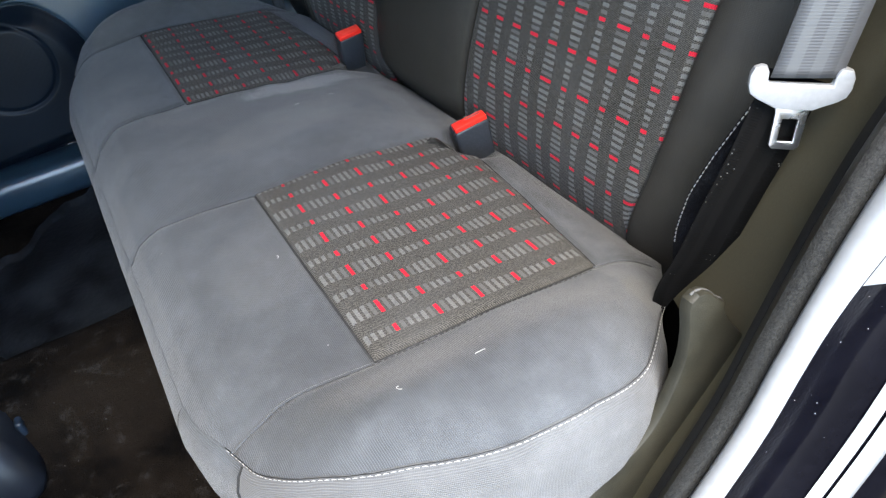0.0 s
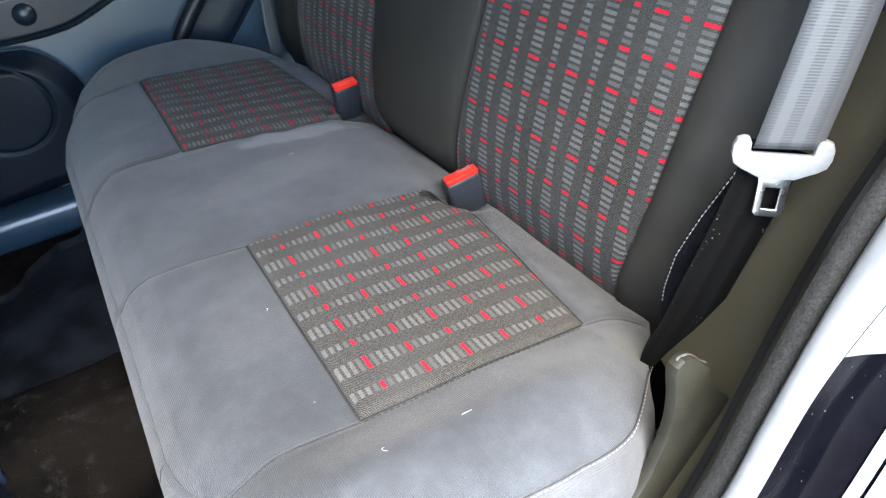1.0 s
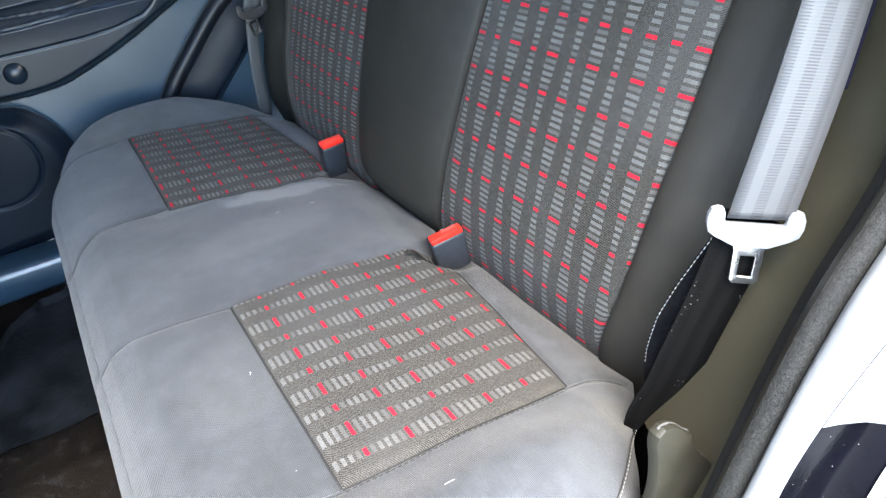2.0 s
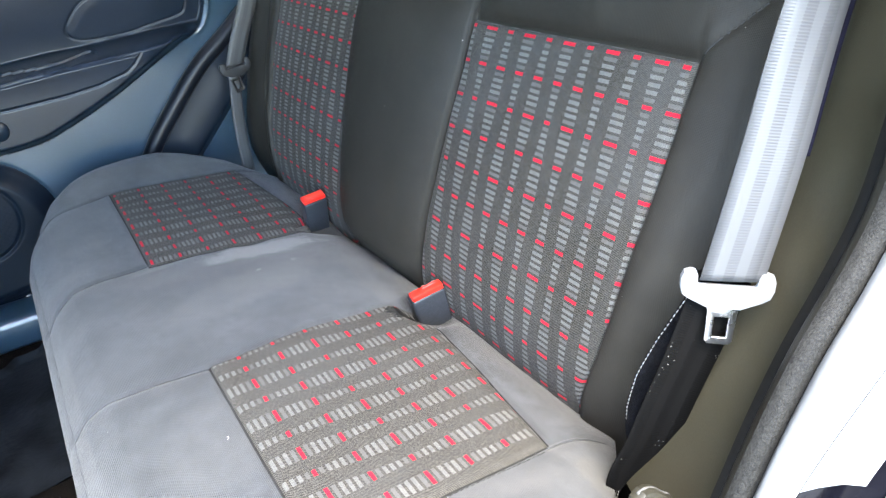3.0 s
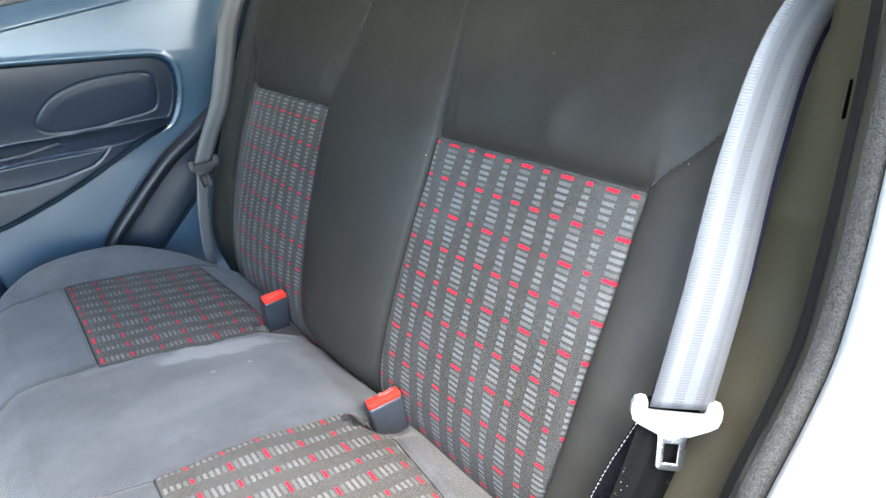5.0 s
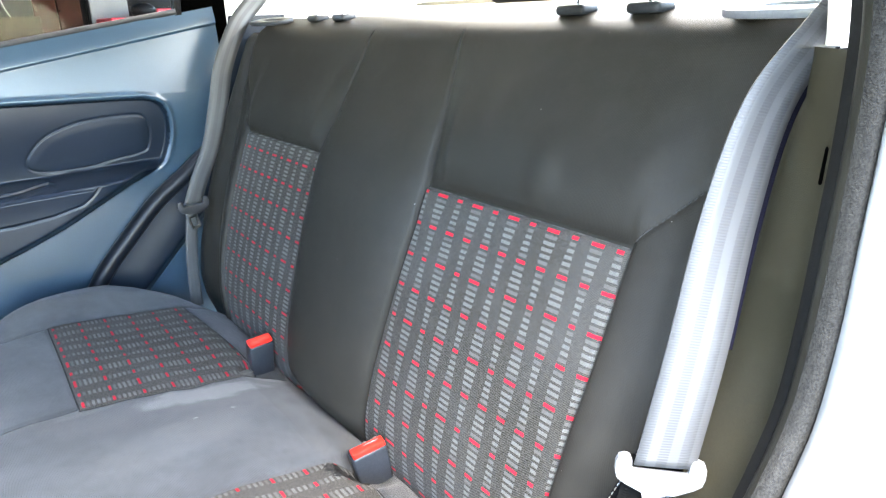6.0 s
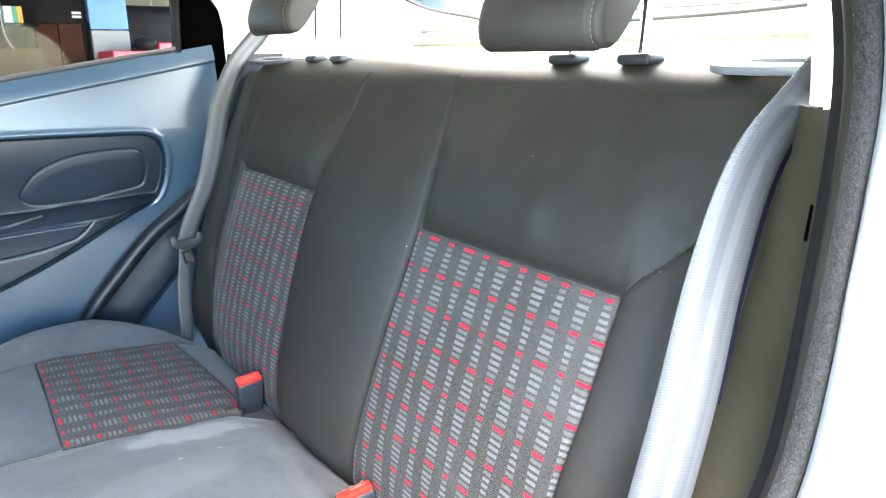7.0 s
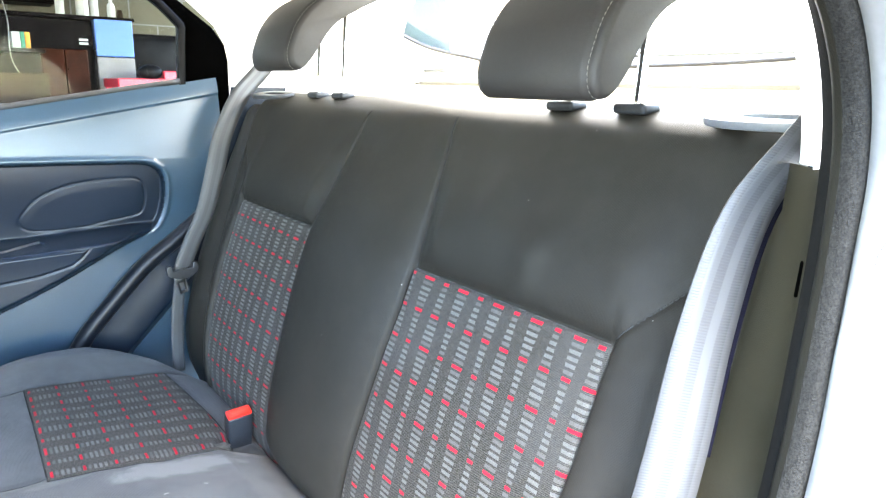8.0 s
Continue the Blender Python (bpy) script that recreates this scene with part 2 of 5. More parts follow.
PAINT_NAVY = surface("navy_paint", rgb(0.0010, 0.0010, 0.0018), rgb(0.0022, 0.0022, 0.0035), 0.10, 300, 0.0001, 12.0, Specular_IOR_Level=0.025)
GUIDE_GREY = surface("guide_plastic", rgb(0.085, 0.09, 0.10), rgb(0.12, 0.125, 0.135), 0.4, 700, 0.0002)
CHROME = surface("chrome", rgb(0.70, 0.70, 0.70), rgb(0.80, 0.80, 0.80), 0.12, 300, 0.00005, metal=1.0, spread=0.05)
STEEL = surface("tongue_steel", rgb(0.55, 0.56, 0.58), rgb(0.68, 0.69, 0.70), 0.28, 300, 0.0001, metal=1.0)
# Daylight glare on dark tongue plastic is put into this pale grey.
TONGUE_GLARE = surface("glare_tongue_plastic", rgb(0.16, 0.163, 0.166), rgb(0.21, 0.213, 0.216), 0.35, 500, 0.0002)
BUCKLE_BLACK = surface("buckle_plastic", rgb(0.016, 0.018, 0.021), rgb(0.030, 0.032, 0.036), 0.4, 800, 0.0003, Specular_IOR_Level=0.2)
BUCKLE_RED = surface("buckle_red", rgb(0.56, 0.016, 0.010), rgb(0.68, 0.028, 0.016), 0.35, 500, 0.0002)
BUCKLE_ORANGE = surface("buckle_orange", rgb(0.60, 0.030, 0.016), rgb(0.70, 0.045, 0.028), 0.4, 500, 0.0003)
CHEWED = surface("scuffed_plastic", rgb(0.05, 0.042, 0.04), rgb(0.20, 0.18, 0.17), 0.7, 300, 0.002)
FRAYED_SHADE = surface("frayed_shade_cloth", rgb(0.008, 0.008, 0.0085), rgb(0.032, 0.031, 0.030), 0.9, 260, 0.0025, 60.0, Specular_IOR_Level=0.08)
FELT = surface("black_felt", rgb(0.006, 0.006, 0.007), rgb(0.016, 0.016, 0.018), 0.95, 700, 0.002, 20.0, Specular_IOR_Level=0.03)
THREAD_MID = surface("grey_thread", rgb(0.10, 0.095, 0.085), rgb(0.18, 0.17, 0.15), 0.8, 900, 0.0002)
THREAD = surface("pale_thread", rgb(0.24, 0.235, 0.22), rgb(0.34, 0.33, 0.31), 0.8, 900, 0.0002)
THREAD_DARK = surface("dark_thread", rgb(0.012, 0.012, 0.012), rgb(0.03, 0.03, 0.03), 0.85, 900, 0.0002, Specular_IOR_Level=0.1)
DUST = surface("dusty_cloth", rgb(0.02, 0.019, 0.017), rgb(0.062, 0.059, 0.053), 0.95, 300, 0.001, 30.0)
WEB_GREY = webbing_mat("grey_webbing", rgb(0.0215, 0.0220, 0.0229), rgb(0.0485, 0.0491, 0.0504), 0.45, 0.30)
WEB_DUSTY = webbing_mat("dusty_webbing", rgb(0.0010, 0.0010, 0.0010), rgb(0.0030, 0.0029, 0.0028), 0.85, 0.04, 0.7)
WEB_SHADE = webbing_mat("shaded_webbing", rgb(0.002, 0.002, 0.004), rgb(0.004, 0.004, 0.009), 0.8, 0.05)
CONCRETE = surface("concrete", rgb(0.15, 0.145, 0.135), rgb(0.24, 0.232, 0.215), 0.85, 60, 0.002, 1.2)
BLOCKWALL = surface("painted_block", rgb(0.11, 0.10, 0.07), rgb(0.15, 0.14, 0.10), 0.85, 90, 0.002, 1.0, Specular_IOR_Level=0.03)
TEAL_WALL = surface("teal_paint", rgb(0.50, 0.66, 0.64), rgb(0.58, 0.74, 0.72), 0.7, 90, 0.001, 1.0)
WOOD = surface("brown_wood", rgb(0.020, 0.0036, 0.0012), rgb(0.036, 0.007, 0.0026), 0.3, 50, 0.0005, 4.0, Specular_IOR_Level=0.03)
CARTON = surface("carton", rgb(0.022, 0.014, 0.009), rgb(0.036, 0.024, 0.016), 0.85, 80, 0.0006, Specular_IOR_Level=0.03)
DARK_WOOD = surface("dark_wood", rgb(0.0025, 0.002, 0.0024), rgb(0.006, 0.005, 0.0055), 0.5, 60, 0.0004, Specular_IOR_Level=0.03)
BLUE_BOARD = surface("blue_board", rgb(0.05, 0.15, 0.48), rgb(0.065, 0.18, 0.54), 0.5, 80, 0.0004)
GREY_BOARD = surface("grey_board", rgb(0.20, 0.185, 0.18), rgb(0.25, 0.23, 0.225), 0.6, 80, 0.0004, Specular_IOR_Level=0.2)
RED_METAL = surface("red_metal", rgb(0.62, 0.02, 0.04), rgb(0.74, 0.03, 0.06), 0.4, 80, 0.0003)
BLACK_METAL = surface("black_metal", rgb(0.003, 0.003, 0.0035), rgb(0.009, 0.009, 0.010), 0.4, 80, 0.0003, Specular_IOR_Level=0.05)
WHITE_PAPER = surface("white_card", rgb(0.50, 0.50, 0.48), rgb(0.60, 0.60, 0.58), 0.7, 80, 0.0003)
GREEN_CARD = surface("green_card", rgb(0.05, 0.24, 0.14), rgb(0.07, 0.30, 0.17), 0.7, 80, 0.0003)
ORANGE_CARD = surface("orange_card", rgb(0.75, 0.26, 0.04), rgb(0.82, 0.33, 0.06), 0.7, 80, 0.0003)
GLASS_M = Nodes("window_glass")
GLASS = GLASS_M.done(rgb(0.92, 0.96, 0.95), 0.02, None, 0.0, Transmission_Weight=1.0, IOR=1.1)


# ---- mesh helpers ----
def mesh_ob(name, verts, faces, mat, parent=None, label="", smooth=True, uvs=None):
    me = bpy.data.meshes.new(name)
    me.from_pydata([tuple(map(float, v)) for v in verts], [], [tuple(map(int, f)) for f in faces])
    if uvs is not None:
        layer = me.uv_layers.new(name="UVMap")
        idx = np.empty(len(me.loops), dtype=np.int32)
        me.loops.foreach_get("vertex_index", idx)
        layer.data.foreach_set("uv", np.asarray(uvs, dtype=np.float32)[idx].ravel())
    if smooth:
        me.polygons.foreach_set("use_smooth", [True] * len(me.polygons))
    me.materials.append(mat)
    me.update()
    ob = new(name, me)
    if parent is not None:
        ob.parent = parent
        ob.matrix_parent_inverse = parent.matrix_world.inverted()
    return tagged(ob, label) if label else ob


def part(name, bm, mat, parent, label="", smooth=True):
    me = bpy.data.meshes.new(name)
    bm.to_mesh(me)
    bm.free()
    if smooth:
        me.polygons.foreach_set("use_smooth", [True] * len(me.polygons))
        me.set_sharp_from_angle(angle=radians(40))
    me.materials.append(mat)
    ob = new(name, me)
    if parent is not None:
        ob.parent = parent
        ob.matrix_parent_inverse = parent.matrix_world.inverted()
    return tagged(ob, label) if label else ob


def thing(name, place, label, category, group="", kind=""):
    ob = new(name)
    ob.empty_display_size = 0.05
    ob.matrix_world = Matrix.Translation(place)
    ob.location = place
    bpy.context.view_layer.update()
    return tagged(ob, label, category, group, kind)


def sheet_faces(nu, nv, flip=False):
    i, j = np.meshgrid(np.arange(nu - 1), np.arange(nv - 1), indexing="ij")
    a = (i * nv + j).ravel()
    f = np.stack([a, a + nv, a + nv + 1, a + 1], 1)
    return f[:, ::-1] if flip else f


def sheet(name, pts, mat, parent=None, label="", uvs=None, flip=False):
    """pts: array (nu, nv, 3)."""
    nu, nv, _ = pts.shape
    return mesh_ob(name, pts.reshape(-1, 3), sheet_faces(nu, nv, flip), mat, parent, label, True, None if uvs is None else uvs.reshape(-1, 2))


def box_bm(size, place=(0, 0, 0), bevel=0.0, seg=2, turn=None):
    bm = bmesh.new()
    bmesh.ops.create_cube(bm, size=1.0)
    bmesh.ops.scale(bm, vec=size, verts=bm.verts)
    if bevel:
        bmesh.ops.bevel(bm, geom=list(bm.edges), offset=bevel, segments=seg, profile=0.5, affect="EDGES")
    m = Matrix.Translation(place) @ (turn.to_4x4() if turn is not None else Matrix())
    bmesh.ops.transform(bm, matrix=m, verts=bm.verts)
    return bm


def plate_bm(outline, thick, to_world, bevel=0.0, holes=()):
    """A flat plate from a 2D outline, with its thickness along local z, and holes cut through."""
    bm = bmesh.new()
    loops = [outline, *holes]
    edges = []
    for loop in loops:
        vs = [bm.verts.new((x, y, 0)) for x, y in loop]
        edges += [bm.edges.new((vs[k], vs[(k + 1) % len(vs)])) for k in range(len(vs))]
    bmesh.ops.triangle_fill(bm, use_beauty=True, use_dissolve=False, edges=edges)
    geo = bmesh.ops.extrude_face_region(bm, geom=list(bm.faces))
    bmesh.ops.translate(bm, vec=(0, 0, thick), verts=[v for v in geo["geom"] if isinstance(v, bmesh.types.BMVert)])
    bmesh.ops.recalc_face_normals(bm, faces=list(bm.faces))
    if bevel:
        rim = [e for e in bm.edges if len(e.link_faces) == 2 and e.calc_face_angle(0) > 0.9]
        bmesh.ops.bevel(bm, geom=rim, offset=bevel, segments=2, profile=0.5, affect="EDGES")
    bmesh.ops.transform(bm, matrix=to_world, verts=bm.verts)
    return bm


def smooth_line(pts, n, closed=False):
    """n points at even steps along a Catmull-Rom curve through pts."""
    p = np.asarray(pts, float)
    k = len(p)
    seg = k if closed else k - 1
    out = []
    for i in range(seg):
        if closed:
            a, b, c, d = p[(i - 1) % k], p[i], p[(i + 1) % k], p[(i + 2) % k]
        else:
            a, b, c, d = p[max(i - 1, 0)], p[i], p[i + 1], p[min(i + 2, k - 1)]
        for t in np.linspace(0, 1, 24, endpoint=False):
            out.append(0.5 * (2 * b + (c - a) * t + (2 * a - 5 * b + 4 * c - d) * t ** 2 + (3 * b - a - 3 * c + d) * t ** 3))
    out.append(p[0] if closed else p[-1])
    out = np.array(out)
    s = np.concatenate([[0], np.cumsum(np.linalg.norm(np.diff(out, axis=0), axis=1))])
    want = np.linspace(0, s[-1], n + 1)[:-1] if closed else np.linspace(0, s[-1], n)
    return np.stack([np.interp(want, s, out[:, d]) for d in range(out.shape[1])], 1)


def sweep(name, line, profile, side, mat, parent=None, label="", closed_profile=True):
    """Carries a 2D profile (a along side, b across it) along a 3D line."""
    line, side = np.asarray(line, float), np.asarray(side, float)
    tan = np.gradient(line, axis=0)
    tan /= np.linalg.norm(tan, axis=1)[:, None]
    a = np.broadcast_to(side, line.shape) - tan * (tan @ side)[:, None] if side.ndim == 1 else side
    a = a / np.linalg.norm(a, axis=1)[:, None]
    b = np.cross(tan, a)
    prof = [*profile, profile[0]] if closed_profile else list(profile)
    pts = np.stack([line + a * p + b * q for p, q in prof], 1)
    s = np.concatenate([[0], np.cumsum(np.linalg.norm(np.diff(line, axis=0), axis=1))])
    w = np.concatenate([[0], np.cumsum([math.dist(prof[k], prof[k + 1]) for k in range(len(prof) - 1)])])
    uvs = np.stack(np.broadcast_arrays(w[None, :], s[:, None]), 2)
    ob = sheet(name, pts, mat, parent, label, uvs)
    if closed_profile:
        bm = bmesh.new()
        bm.from_mesh(ob.data)
        bmesh.ops.remove_doubles(bm, verts=bm.verts, dist=1e-6)
        bmesh.ops.holes_fill(bm, edges=[e for e in bm.edges if e.is_boundary], sides=0)
        bmesh.ops.recalc_face_normals(bm, faces=list(bm.faces))
        bm.to_mesh(ob.data)
        bm.free()
    return ob


def circle(r, n=10, rx=1.0):
    return [(r * rx * math.cos(2 * math.pi * k / n), r * math.sin(2 * math.pi * k / n)) for k in range(n)]


def rod_bm(a, b, r, n=14):
    a, b = Vector(a), Vector(b)
    bm = bmesh.new()
    bmesh.ops.create_cone(bm, cap_ends=True, segments=n, radius1=r, radius2=r, depth=(b - a).length)
    m = Matrix.Translation((a + b) / 2) @ (b - a).to_track_quat("Z", "Y").to_matrix().to_4x4()
    bmesh.ops.transform(bm, matrix=m, verts=bm.verts)
    return bm


def line_dist(px, py, line):
    """Distance of points to an open line."""
    best = np.full(np.shape(px), 9.0)
    for (ax, ay), (bx, by) in zip(line[:-1], line[1:]):
        dx, dy = bx - ax, by - ay
        t = np.clip(((px - ax) * dx + (py - ay) * dy) / (dx * dx + dy * dy + 1e-12), 0, 1)
        best = np.minimum(best, np.hypot(px - ax - t * dx, py - ay - t * dy))
    return best


def inside_dist(px, py, loop):
    """Signed distance to a closed loop, negative inside."""
    loop = [tuple(p) for p in loop]
    d = line_dist(px, py, [*loop, loop[0]])
    odd = np.zeros(np.shape(px), bool)
    for (ax, ay), (bx, by) in zip(loop, [*loop[1:], loop[0]]):
        if ay != by:
            odd ^= ((ay > py) != (by > py)) & (px < (bx - ax) * (py - ay) / (by - ay) + ax)
    return np.where(odd, -d, d)


def smoothstep(v, low, high):
    t = np.clip((v - low) / (high - low), 0, 1)
    return t * t * (3 - 2 * t)


def stitches(name, line, mat, parent, pitch=0.0058, length=0.0042, r=0.00042, lift=(0, 0, 0.0006)):
    """Short thread stitches along a line, joined."""
    line = np.asarray(line, float)
    s = np.concatenate([[0], np.cumsum(np.linalg.norm(np.diff(line, axis=0), axis=1))])
    verts, faces = [], []
    for c in np.arange(pitch / 2, s[-1] - pitch / 2, pitch):
        ends = [np.array([np.interp(c + o, s, line[:, d]) for d in range(3)]) for o in (-length / 2, 0, length / 2)]
        t = ends[2] - ends[0]
        t /= np.linalg.norm(t) + 1e-9
        a = np.cross(t, (0.3, 0.2, 0.93))
        a /= np.linalg.norm(a) + 1e-9
        b = np.cross(a, t)
        base = len(verts)
        for k, e in enumerate(ends):
            q = 1.0 if k == 1 else 0.45
            e = e + np.array(lift) * (1 if k == 1 else 0.2)
            verts += [e + a * r * q, e + b * r * q, e - a * r * q, e - b * r * q]
        for k in range(2):
            o = base + 4 * k
            faces += [(o + i, o + (i + 1) % 4, o + 4 + (i + 1) % 4, o + 4 + i) for i in range(4)]
    return tagged(mesh_ob(name, verts, faces, mat, parent), kind="stuff")


# ---- ground and the workshop behind the car ----
ground = mesh_ob("ground", [(-60, -60, 0), (60, -60, 0), (60, 60, 0), (-60, 60, 0)], [(0, 1, 2, 3)], CONCRETE, smooth=False)
tagged(ground, "grey concrete workshop floor and yard", "ground", kind="structure")
wall = part("wall_north", box_bm((4.2, 0.2, 2.25), (0.55, 5.1, 1.125)), BLOCKWALL, None, "cream painted block wall of the workshop", False)
tagged(wall, category="wall", kind="structure")
# Unseen low roof, added to hold sky light off the workshop.
roof_bm = box_bm((3.1, 4.45, 0.08), (-0.05, 3.0, 1.87))
for v in roof_bm.verts:
    v.co.z += 0.145 * (v.co.y - 3.0)
for x0, y0, z0 in ((2.10, 3.80, 1.87),):
    b2 = box_bm((1.2, 2.85, 0.08), (x0, y0, z0 + 0.145 * 0.8))
    for v in b2.verts:
        v.co.z += 0.145 * (v.co.y - y0)
    tmp = bpy.data.meshes.new("tmp")
    b2.to_mesh(tmp)
    b2.free()
    roof_bm.from_mesh(tmp)
    bpy.data.meshes.remove(tmp)
roof = part("ceiling", roof_bm, GREY_BOARD, None, "unseen sloping roof sheet that blocks sky light over the workshop", False)
tagged(roof, category="ceiling", kind="structure")
# The west wall is unseen too, added to shut out side light.
for nm, x, y0 in (("wall_west", -1.6, 0.8), ("wall_east", 2.7, 3.8)):
    ob = part(nm, box_bm((0.1, 4.99 - y0, 1.62), (x, (4.99 + y0) / 2, 0.81)), BLOCKWALL if nm == "wall_west" else TEAL_WALL, None, ("cream" if nm == "wall_west" else "pale teal") + " painted block side wall of the workshop", False)
    tagged(ob, category="wall", kind="structure")
joints = [box_bm((4.2, 0.004, 0.010), (0.55, 4.998, z)) for z in (1.2, 1.4, 1.6, 1.8, 2.0)]
for k, z in enumerate((1.3, 1.5, 1.7, 1.9)):
    joints += [box_bm((0.010, 0.004, 0.19), (x, 4.998, z)) for x in np.arange(-1.2 + 0.2 * (k % 2), 2.4, 0.4)]
for bm in joints:
    part("mortar_joint", bm, CONCRETE, wall, "", False)

# ---- the car's shell ----
W_CUSH = [(-0.157, 0.385), (-0.150, 0.43), (-0.133, 0.473), (-0.122, 0.512), (-0.10, 0.546), (-0.058, 0.582), (0.003, 0.614), (0.046, 0.627),
          (0.10, 0.632), (0.145, 0.629), (0.183, 0.619), (0.218, 0.594), (0.250, 0.568), (0.275, 0.550), (0.297, 0.530), (0.320, 0.506), (0.335, 0.49)]
wx, ww = np.array(W_CUSH).T


def cush_half(x):
    return np.interp(x, wx, ww)


def cush_top(x):
    return np.interp(x, [-0.157, -0.14, -0.11, -0.06, 0.0, 0.12, 0.24, 0.335], [0.592, 0.604, 0.614, 0.620, 0.622, 0.614, 0.598, 0.566])


CUSH_LOOP = [(x, -w) for x, w in W_CUSH] + [(x, w) for x, w in reversed(W_CUSH)]
PANEL_SEAT = [(0.0, -0.4885), (0.10, -0.489), (0.243, -0.4885), (0.262, -0.35), (0.276, -0.21), (0.276, -0.165), (0.14, -0.160), (0.0, -0.171)]
SEAMS_SEAT = [
    [(0.0, -0.171), (-0.06, -0.160), (-0.10, -0.150), (-0.135, -0.139), (-0.157, -0.135)],
    [(0.0, -0.490), (-0.069, -0.479), (-0.105, -0.480), (-0.133, -0.474)],
    [(0.240, -0.490), (0.262, -0.488), (0.285, -0.489), (0.315, -0.495)],
]


def crease(px, py, lines, deep, narrow=0.0035, wide=0.018):
    g = np.zeros(np.shape(px))
    for line in lines:
        d = line_dist(px, py, line)
        g = np.maximum(g, 0.75 * np.exp(-(d / narrow) ** 2) + 0.25 * np.exp(-(d / wide) ** 2))
    return deep * g


def seat_height(x, y):
    """Height of the seat cushion's cover at a place of the plan."""
    z = cush_top(x)
    d = -inside_dist(x, y, CUSH_LOOP)
    z = z - 0.020 * np.clip(1 - np.clip(d, 0, 1) / 0.055, 0, 1) ** 2
    both = [PANEL_SEAT + [PANEL_SEAT[0]], *SEAMS_SEAT]
    z = z - crease(x, -np.abs(y), both, 0.0045)
    # the middle place is fuller, the outer places are sat in
    z = z + 0.003 * np.exp(-((y + 0.03) / 0.09) ** 2) * smoothstep(x, -0.12, 0.02) * (1 - smoothstep(x, 0.16, 0.30))
    z = z - 0.006 * np.exp(-((np.abs(y) - 0.33) / 0.12) ** 2 - ((x - 0.13) / 0.10) ** 2)
    # the outer ends rise beside the sat-in places
    z = z + 0.030 * smoothstep(np.abs(y), 0.485, 0.565) * np.interp(x, [-0.157, -0.10, -0.02, 0.12, 0.20, 0.26, 0.30, 0.335], [0.25, 0.6, 1.0, 1.0, 0.66, 0.32, 0.13, 0.0])
    # hollows where the buckles come through
    for by, ry in ((-0.190, 0.036), (0.172, 0.026)):
        z = z - 0.026 * np.exp(-(((y - by) / ry) ** 2 + ((x - 0.284) / 0.033) ** 2) ** 2)
    z = z - 0.014 * np.exp(-((y - 0.17) / 0.085) ** 2) * smoothstep(x, -0.12, 0.0)
    # folds of loose cloth
    fold = np.sin((y * 0.6 + x) * 95 + 2 * np.sin(y * 21)) * np.exp(-((y - 0.14) / 0.035) ** 2 - ((x - 0.16) / 0.10) ** 2)
    return z + 0.0010 * fold + 0.0012 * np.sin(x * 37 + y * 13) * np.sin(y * 29 + 1)


LINT = [(0.068, -0.556, 0.4, 0.005), (-0.001, -0.551, 2.0, 0.004), (0.130, 0.020, 1.0, 0.004), (0.185, 0.028, 3.0, 0.003), (-0.02, -0.30, 5.0, 0.003)]
seat = thing("rear_seat", (0.2, 0, 0.38), "dark grey cloth rear bench with red-dashed panels, dusty", "car seat")
rows = np.unique(np.concatenate([np.linspace(-0.157, -0.10, 34), np.linspace(-0.10, 0.335, 120)]))
a = np.sin(np.linspace(-1, 1, 341) * math.pi / 2) * 0.35 + np.linspace(-1, 1, 341) * 0.65
GX = np.repeat(rows[:, None], len(a), 1)
GY = cush_half(rows)[:, None] * a[None, :]
GZ = seat_height(GX, GY)
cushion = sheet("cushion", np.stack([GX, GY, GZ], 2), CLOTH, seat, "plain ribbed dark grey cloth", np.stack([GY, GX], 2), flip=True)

# side boxing below the stitched edge
loop = np.array(CUSH_LOOP)
loop = np.concatenate([loop, loop[:1]])
s = np.concatenate([[0], np.cumsum(np.linalg.norm(np.diff(loop, axis=0), axis=1))])
ring = np.stack([np.interp(np.linspace(0, s[-1], 420), s, loop[:, k]) for k in (0, 1)], 1)
for _ in range(3):
    ring[1:-1] = (ring[:-2] + 2 * ring[1:-1] + ring[2:]) / 4
tang = np.gradient(ring, axis=0)
norm = np.stack([tang[:, 1], -tang[:, 0]], 1)
norm /= np.linalg.norm(norm, axis=1)[:, None]
if (norm * (ring - ring.mean(0))).sum() < 0:
    norm = -norm
rz = seat_height(ring[:, 0], ring[:, 1])
BOXING = [(-0.004, 0.001), (0.002, -0.003), (0.008, -0.010), (0.014, -0.025), (0.017, -0.05), (0.016, -0.085), (0.010, -0.13), (-0.004, -0.17), (-0.02, -0.20)]
fade_r = (1 - smoothstep(ring[:, 0], 0.21, 0.29))[:, None]
pts = np.stack([np.concatenate([ring + norm * (o * fade_r if o > 0 else o), (np.maximum(rz + dz, 0.38))[:, None]], 1) for o, dz in BOXING], 1)
arc = np.linspace(0, s[-1], 420)
uvs = np.stack(np.broadcast_arrays(arc[:, None], np.array([-dz for _, dz in BOXING])[None, :]), 2)
front_k = np.where(ring[:, 0] > -0.128, 1, 0)
runs, start_k = [], 0
for k in range(1, len(ring)):
    if front_k[k] != front_k[k - 1]:
        runs.append((start_k, k + 1, front_k[k - 1]))
        start_k = k
runs.append((start_k, len(ring), front_k[-1]))
for lo_, hi_, at_side in runs:
    if hi_ - lo_ > 1:
        sheet("side_boxing" if at_side else "front_boxing", pts[lo_:hi_], CLOTH_SIDE_LIT if at_side else CLOTH, cushion, "dusty cloth side band in a paler lit tone" if at_side else "plain cloth front band", uvs[lo_:hi_])
